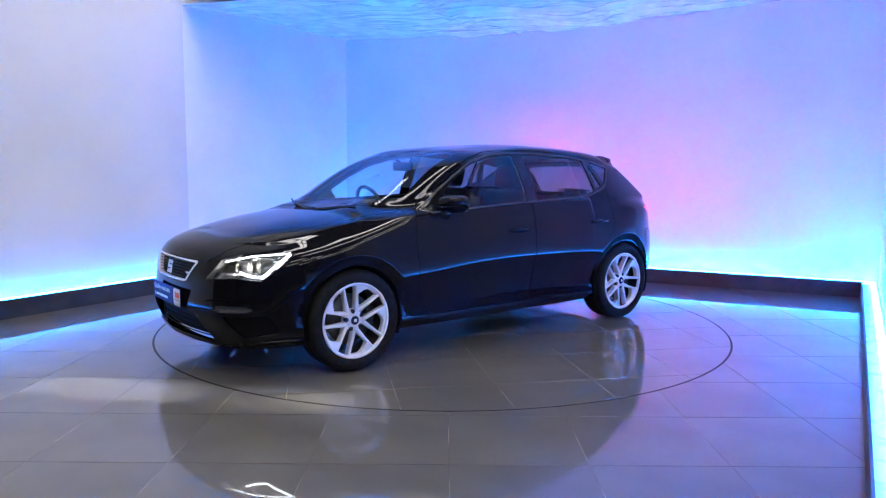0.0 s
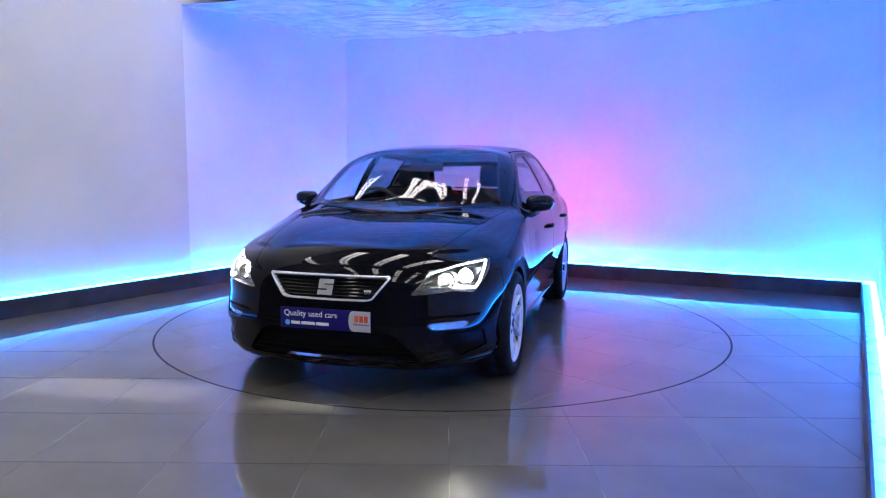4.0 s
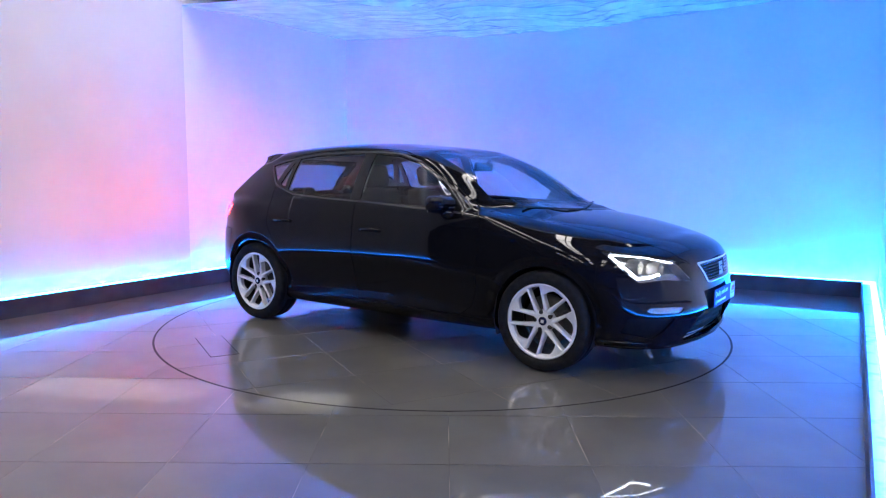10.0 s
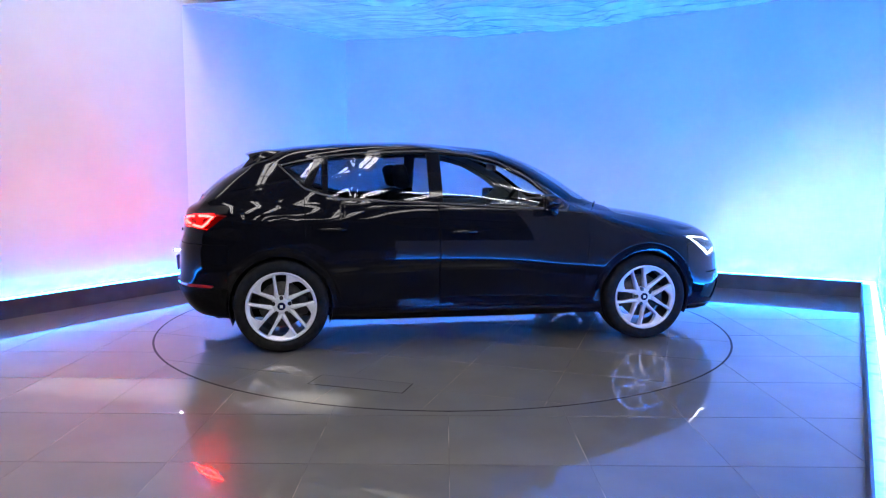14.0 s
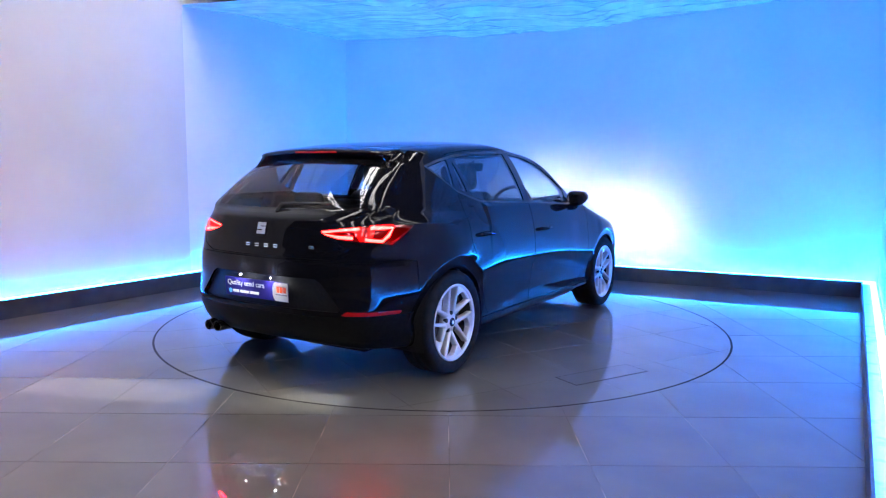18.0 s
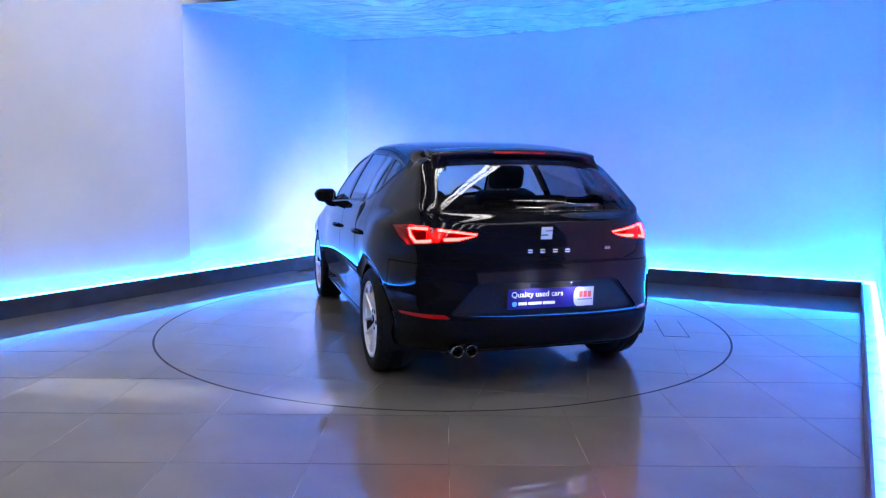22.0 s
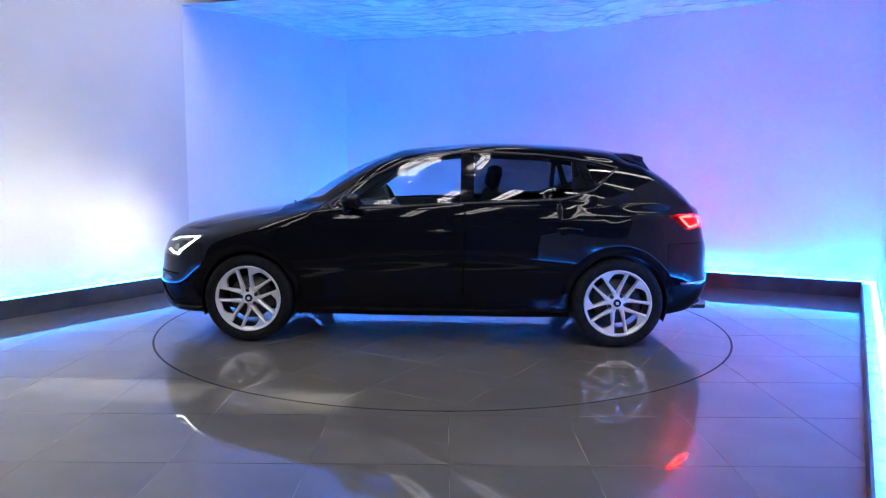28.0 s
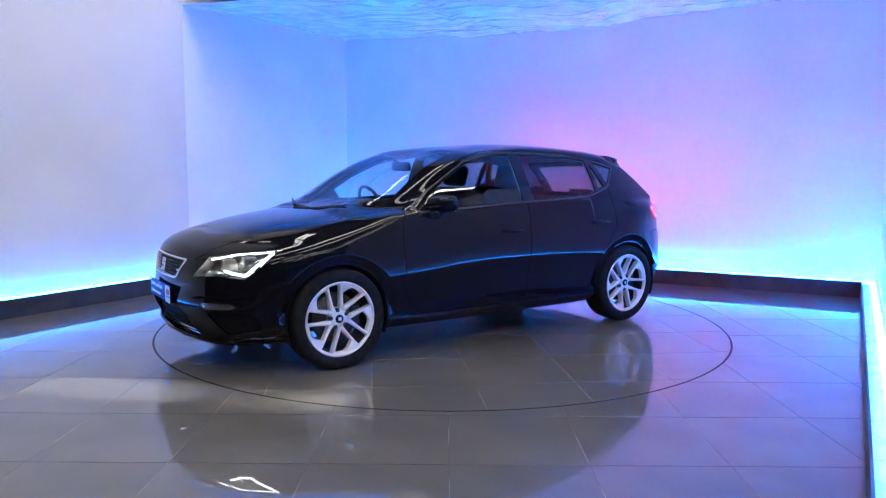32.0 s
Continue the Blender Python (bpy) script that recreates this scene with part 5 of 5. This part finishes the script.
    part("lower_lip", tube_bm([(1.70, -0.80, 0.222), (1.87, -0.735, 0.218), (2.02, -0.56, 0.214), (2.105, -0.30, 0.212), (2.13, 0, 0.212), (2.105, 0.30, 0.212), (2.02, 0.56, 0.214), (1.87, 0.735, 0.218), (1.70, 0.80, 0.222)], 0.010, 8), LOWER_BLACK, car, "", True)
    emblem(car, pose(2.156, 0.0, 0.632, 0, -8, 0), 0.084)
    part("trim_badge", box_bm(2.122, 2.130, 0.205, 0.245, 0.600, 0.625, 0.004), BRIGHT, grille)
    emblem(car, pose(-2.038, 0.018, 0.905, 0, -9, 180), 0.068)
    for k in range(4):
        y = 0.150 - 0.075 * k
        part("badge_bar", box_bm(-2.056, -2.046, y - 0.041, y - 0.016, 0.799, 0.8035, 0.001), BRIGHT, car, "silver badge lettering bar")
        part("badge_bar", box_bm(-2.055, -2.045, y - 0.041, y - 0.016, 0.8115, 0.816, 0.001), BRIGHT, car, "silver badge lettering bar")
    part("badge_bar", box_bm(-2.032, -2.026, -0.385, -0.345, 0.802, 0.823, 0.004), EXHAUST, car)
    build_plate(car, "front_plate", pose(2.188, 0.008, 0.463, 0, 0, 0))
    build_plate(car, "rear_plate", pose(-2.098, 0.011, 0.552, 0, 3, 180))
    skin_part(sk, "plate_recess", ("plate_panel",), PLASTIC, car, "LR", "recessed matt black panel", -0.024, 0.0)
    for y in (-0.12, 0.13):
        hood = part("plate_lamp_hood", box_bm(-2.138, -2.133, y - 0.026, y + 0.026, 0.620, 0.645), PLASTIC, car)
        part("plate_lamp", box_bm(-2.131, -2.118, y - 0.02, y + 0.02, 0.634, 0.635), PLATE_LAMP, hood, "small white plate lamp")
    # spoiler with the high brake light
    bm = bmesh.new()
    rows = []
    for y in np.linspace(-0.535, 0.535, 25):
        e = abs(y) / 0.535
        x0, x1 = -1.36 + 0.05 * e ** 2, -1.585 + 0.055 * e ** 3
        k = float(ease(np.array((e - 0.82) / 0.18)))
        zt = 1.401 - 0.024 * e ** 2
        rows.append([bm.verts.new(p) for p in ((x0, y, zt - 0.004), ((x0 + x1) / 2, y, zt - 0.006), (x1 + 0.015, y, zt - 0.026), (x1 - 0.004, y, zt - 0.036), (x1 - 0.001, y, zt - 0.052), (x1 + 0.13 - 0.20 * k, y * (1 + 0.03 * k), zt - 0.088 - 0.03 * e - 0.03 * k))])
    for p, q in zip(rows, rows[1:]):
        for k in range(5):
            bm.faces.new((p[k], p[k + 1], q[k + 1], q[k]))
    for r in (rows[0], rows[-1]):
        bm.faces.new(r)
    bmesh.ops.recalc_face_normals(bm, faces=bm.faces[:])
    spoiler = part("roof_spoiler", bm, PAINT, car, "", True)
    part("high_brake_light", box_bm(-1.5925, -1.583, -0.17, 0.17, 1.349, 1.361, 0.002), RED_LENS, spoiler, "dark red high brake light")
    # wipers, exhaust, aerial
    for pts in (((1.06, 0.46, 0.998), (1.155, 0.10, 1.006), (1.145, -0.10, 1.008)), ((1.165, 0.02, 1.006), (1.115, -0.32, 1.004), (1.005, -0.58, 0.996))):
        part("wiper", tube_bm([(x, y, z - 0.004) for x, y, z in trimmed(pts)], 0.007, 6), LAMP_BLACK, car)
    part("rear_wiper", tube_bm([(-1.955, -0.02, 1.000), (-1.925, -0.03, 1.045), (-1.905, -0.20, 1.052), (-1.875, -0.38, 1.052)], 0.009, 6), LAMP_BLACK, car, "", True)
    for y in (0.447, 0.527):
        pipe = part("tailpipe", lathe_bm([(0.030, 0.0), (0.032, 0.003), (0.034, 0.0), (0.034, -0.16), (0.030, -0.16), (0.030, 0.0)], 28), EXHAUST, car, "round steel tailpipe", True)
        pipe.matrix_basis = Matrix.Translation((-2.025, y, 0.262)) @ pose(0, 0, 0, 0, 0, 90)
    # underside and cabin
    part("underbody", box_bm(-1.80, 1.90, -0.56, 0.56, 0.185, 0.26, 0.02), PLASTIC, car)
    part("underbody_side", box_bm(-0.94, 0.94, -0.74, 0.74, 0.188, 0.25, 0.01), PLASTIC, car)
    part("axle_beam", tube_bm([(-1.318, -0.72, 0.30), (-1.318, 0.72, 0.30)], 0.035, 10), PLASTIC, car)
    part("engine_bay_wall", box_bm(0.98, 1.02, -0.74, 0.74, 0.25, 0.90), PLASTIC, car)
    cabin_box("cabin_floor", -1.75, 1.0, -0.74, 0.74, 0.28, 0.36, TRIM_GREY, car, 0, 0.02)
    for f in (1, -1):
        cabin_box("door_card", -1.15, 0.80, f * 0.775 - 0.02, f * 0.775 + 0.02, 0.36, 0.985, TRIM_GREY, car, 0, 0.015)
    cabin_box("boot_trim", -1.90, -1.25, -0.66, 0.66, 0.36, 0.93, TRIM_GREY, car, 0, 0.03)
    cabin_box("parcel_shelf", -1.80, -1.30, -0.62, 0.62, 0.94, 0.965, TRIM_GREY, car, 0, 0.01)
    dash = cabin_box("dashboard", 0.48, 1.02, -0.70, 0.70, 0.62, 0.965, TRIM_GREY, car, 4, 0.07)
    cabin_box("instrument_hood", 0.44, 0.66, -0.56, -0.20, 0.93, 1.00, TRIM_GREY, car, 4, 0.03)
    wheel_bm = bmesh.new()
    ringv = [[wheel_bm.verts.new(((0.180 + 0.015 * math.cos(b)) * math.cos(a), 0.015 * math.sin(b), (0.180 + 0.015 * math.cos(b)) * math.sin(a))) for b in np.linspace(0, 2 * math.pi, 9)[:-1]] for a in np.linspace(0, 2 * math.pi, 41)[:-1]]
    for i in range(40):
        for k in range(8):
            wheel_bm.faces.new((ringv[i][k], ringv[i][(k + 1) % 8], ringv[(i + 1) % 40][(k + 1) % 8], ringv[(i + 1) % 40][k]))
    sw = part("steering_wheel", wheel_bm, TRIM_GREY, car, "", True)
    sw.matrix_basis = Matrix.Translation((0.40, -0.37, 0.94)) @ pose(0, 0, 0, 0, 24, 0) @ pose(0, 0, 0, 0, 0, 90)
    hub = part("steering_hub", box_bm(-0.17, 0.17, -0.02, 0.02, -0.055, 0.045, 0.018), TRIM_GREY, sw)
    for f in (1, -1):
        y = f * 0.37
        seat = cabin_box("front_seat", -0.42, 0.12, y - 0.25, y + 0.25, 0.40, 0.58, CLOTH, car, -5, 0.06, "dark cloth front seat")
        for nm, a in (("seat_back", (-0.47, -0.31, y - 0.245, y + 0.245, 0.50, 1.09)), ("headrest", (-0.50, -0.40, y - 0.140, y + 0.140, 1.10, 1.285))):
            ob = cabin_box(nm, *a, CLOTH, seat, -14, 0.045)
            ob.matrix_basis = seat.matrix_basis.inverted() @ ob.matrix_basis
        posts = part("headrest_posts", tube_bm([(-0.43, y - 0.05, 1.04), (-0.45, y - 0.05, 1.13)], 0.006, 6, tube_bm([(-0.43, y + 0.05, 1.04), (-0.45, y + 0.05, 1.13)], 0.006, 6)), CHROME, seat)
        posts.matrix_basis = seat.matrix_basis.inverted()
    bench = cabin_box("rear_seat", -1.12, -0.62, -0.64, 0.64, 0.42, 0.60, CLOTH, car, -5, 0.06, "dark cloth rear bench")
    back = cabin_box("bench_back", -1.27, -1.12, -0.62, 0.62, 0.55, 1.02, CLOTH, bench, -16, 0.05)
    back.matrix_basis = bench.matrix_basis.inverted() @ back.matrix_basis
    for y in (-0.36, 0.0, 0.36):
        rest = cabin_box("headrest", -1.31, -1.23, y - 0.12, y + 0.12, 0.99, 1.085 if y else 1.05, CLOTH, bench, -16, 0.035)
        rest.matrix_basis = bench.matrix_basis.inverted() @ rest.matrix_basis
    cabin_box("rear_view_mirror", 0.33, 0.36, -0.125, 0.125, 1.235, 1.305, LAMP_BLACK, car, 8, 0.014)
    part("mirror_stalk", tube_bm([(0.38, 0, 1.30), (0.41, 0, 1.322)], 0.012, 8), LAMP_BLACK, car)
    return car


car = build_car()

# ---- pieces of the floor ----
turntable = build_turntable()
lay_tiles()


def motions():
    walk(turntable, [(t, pose(0, 0, 0, 0, 0, a)) for t, a in TURN])
    walk(car, [(t, pose(0, 0, 0, 0, 0, a) @ pose(CAR_X, CAR_Y, 0)) for t, a in TURN])


motions()
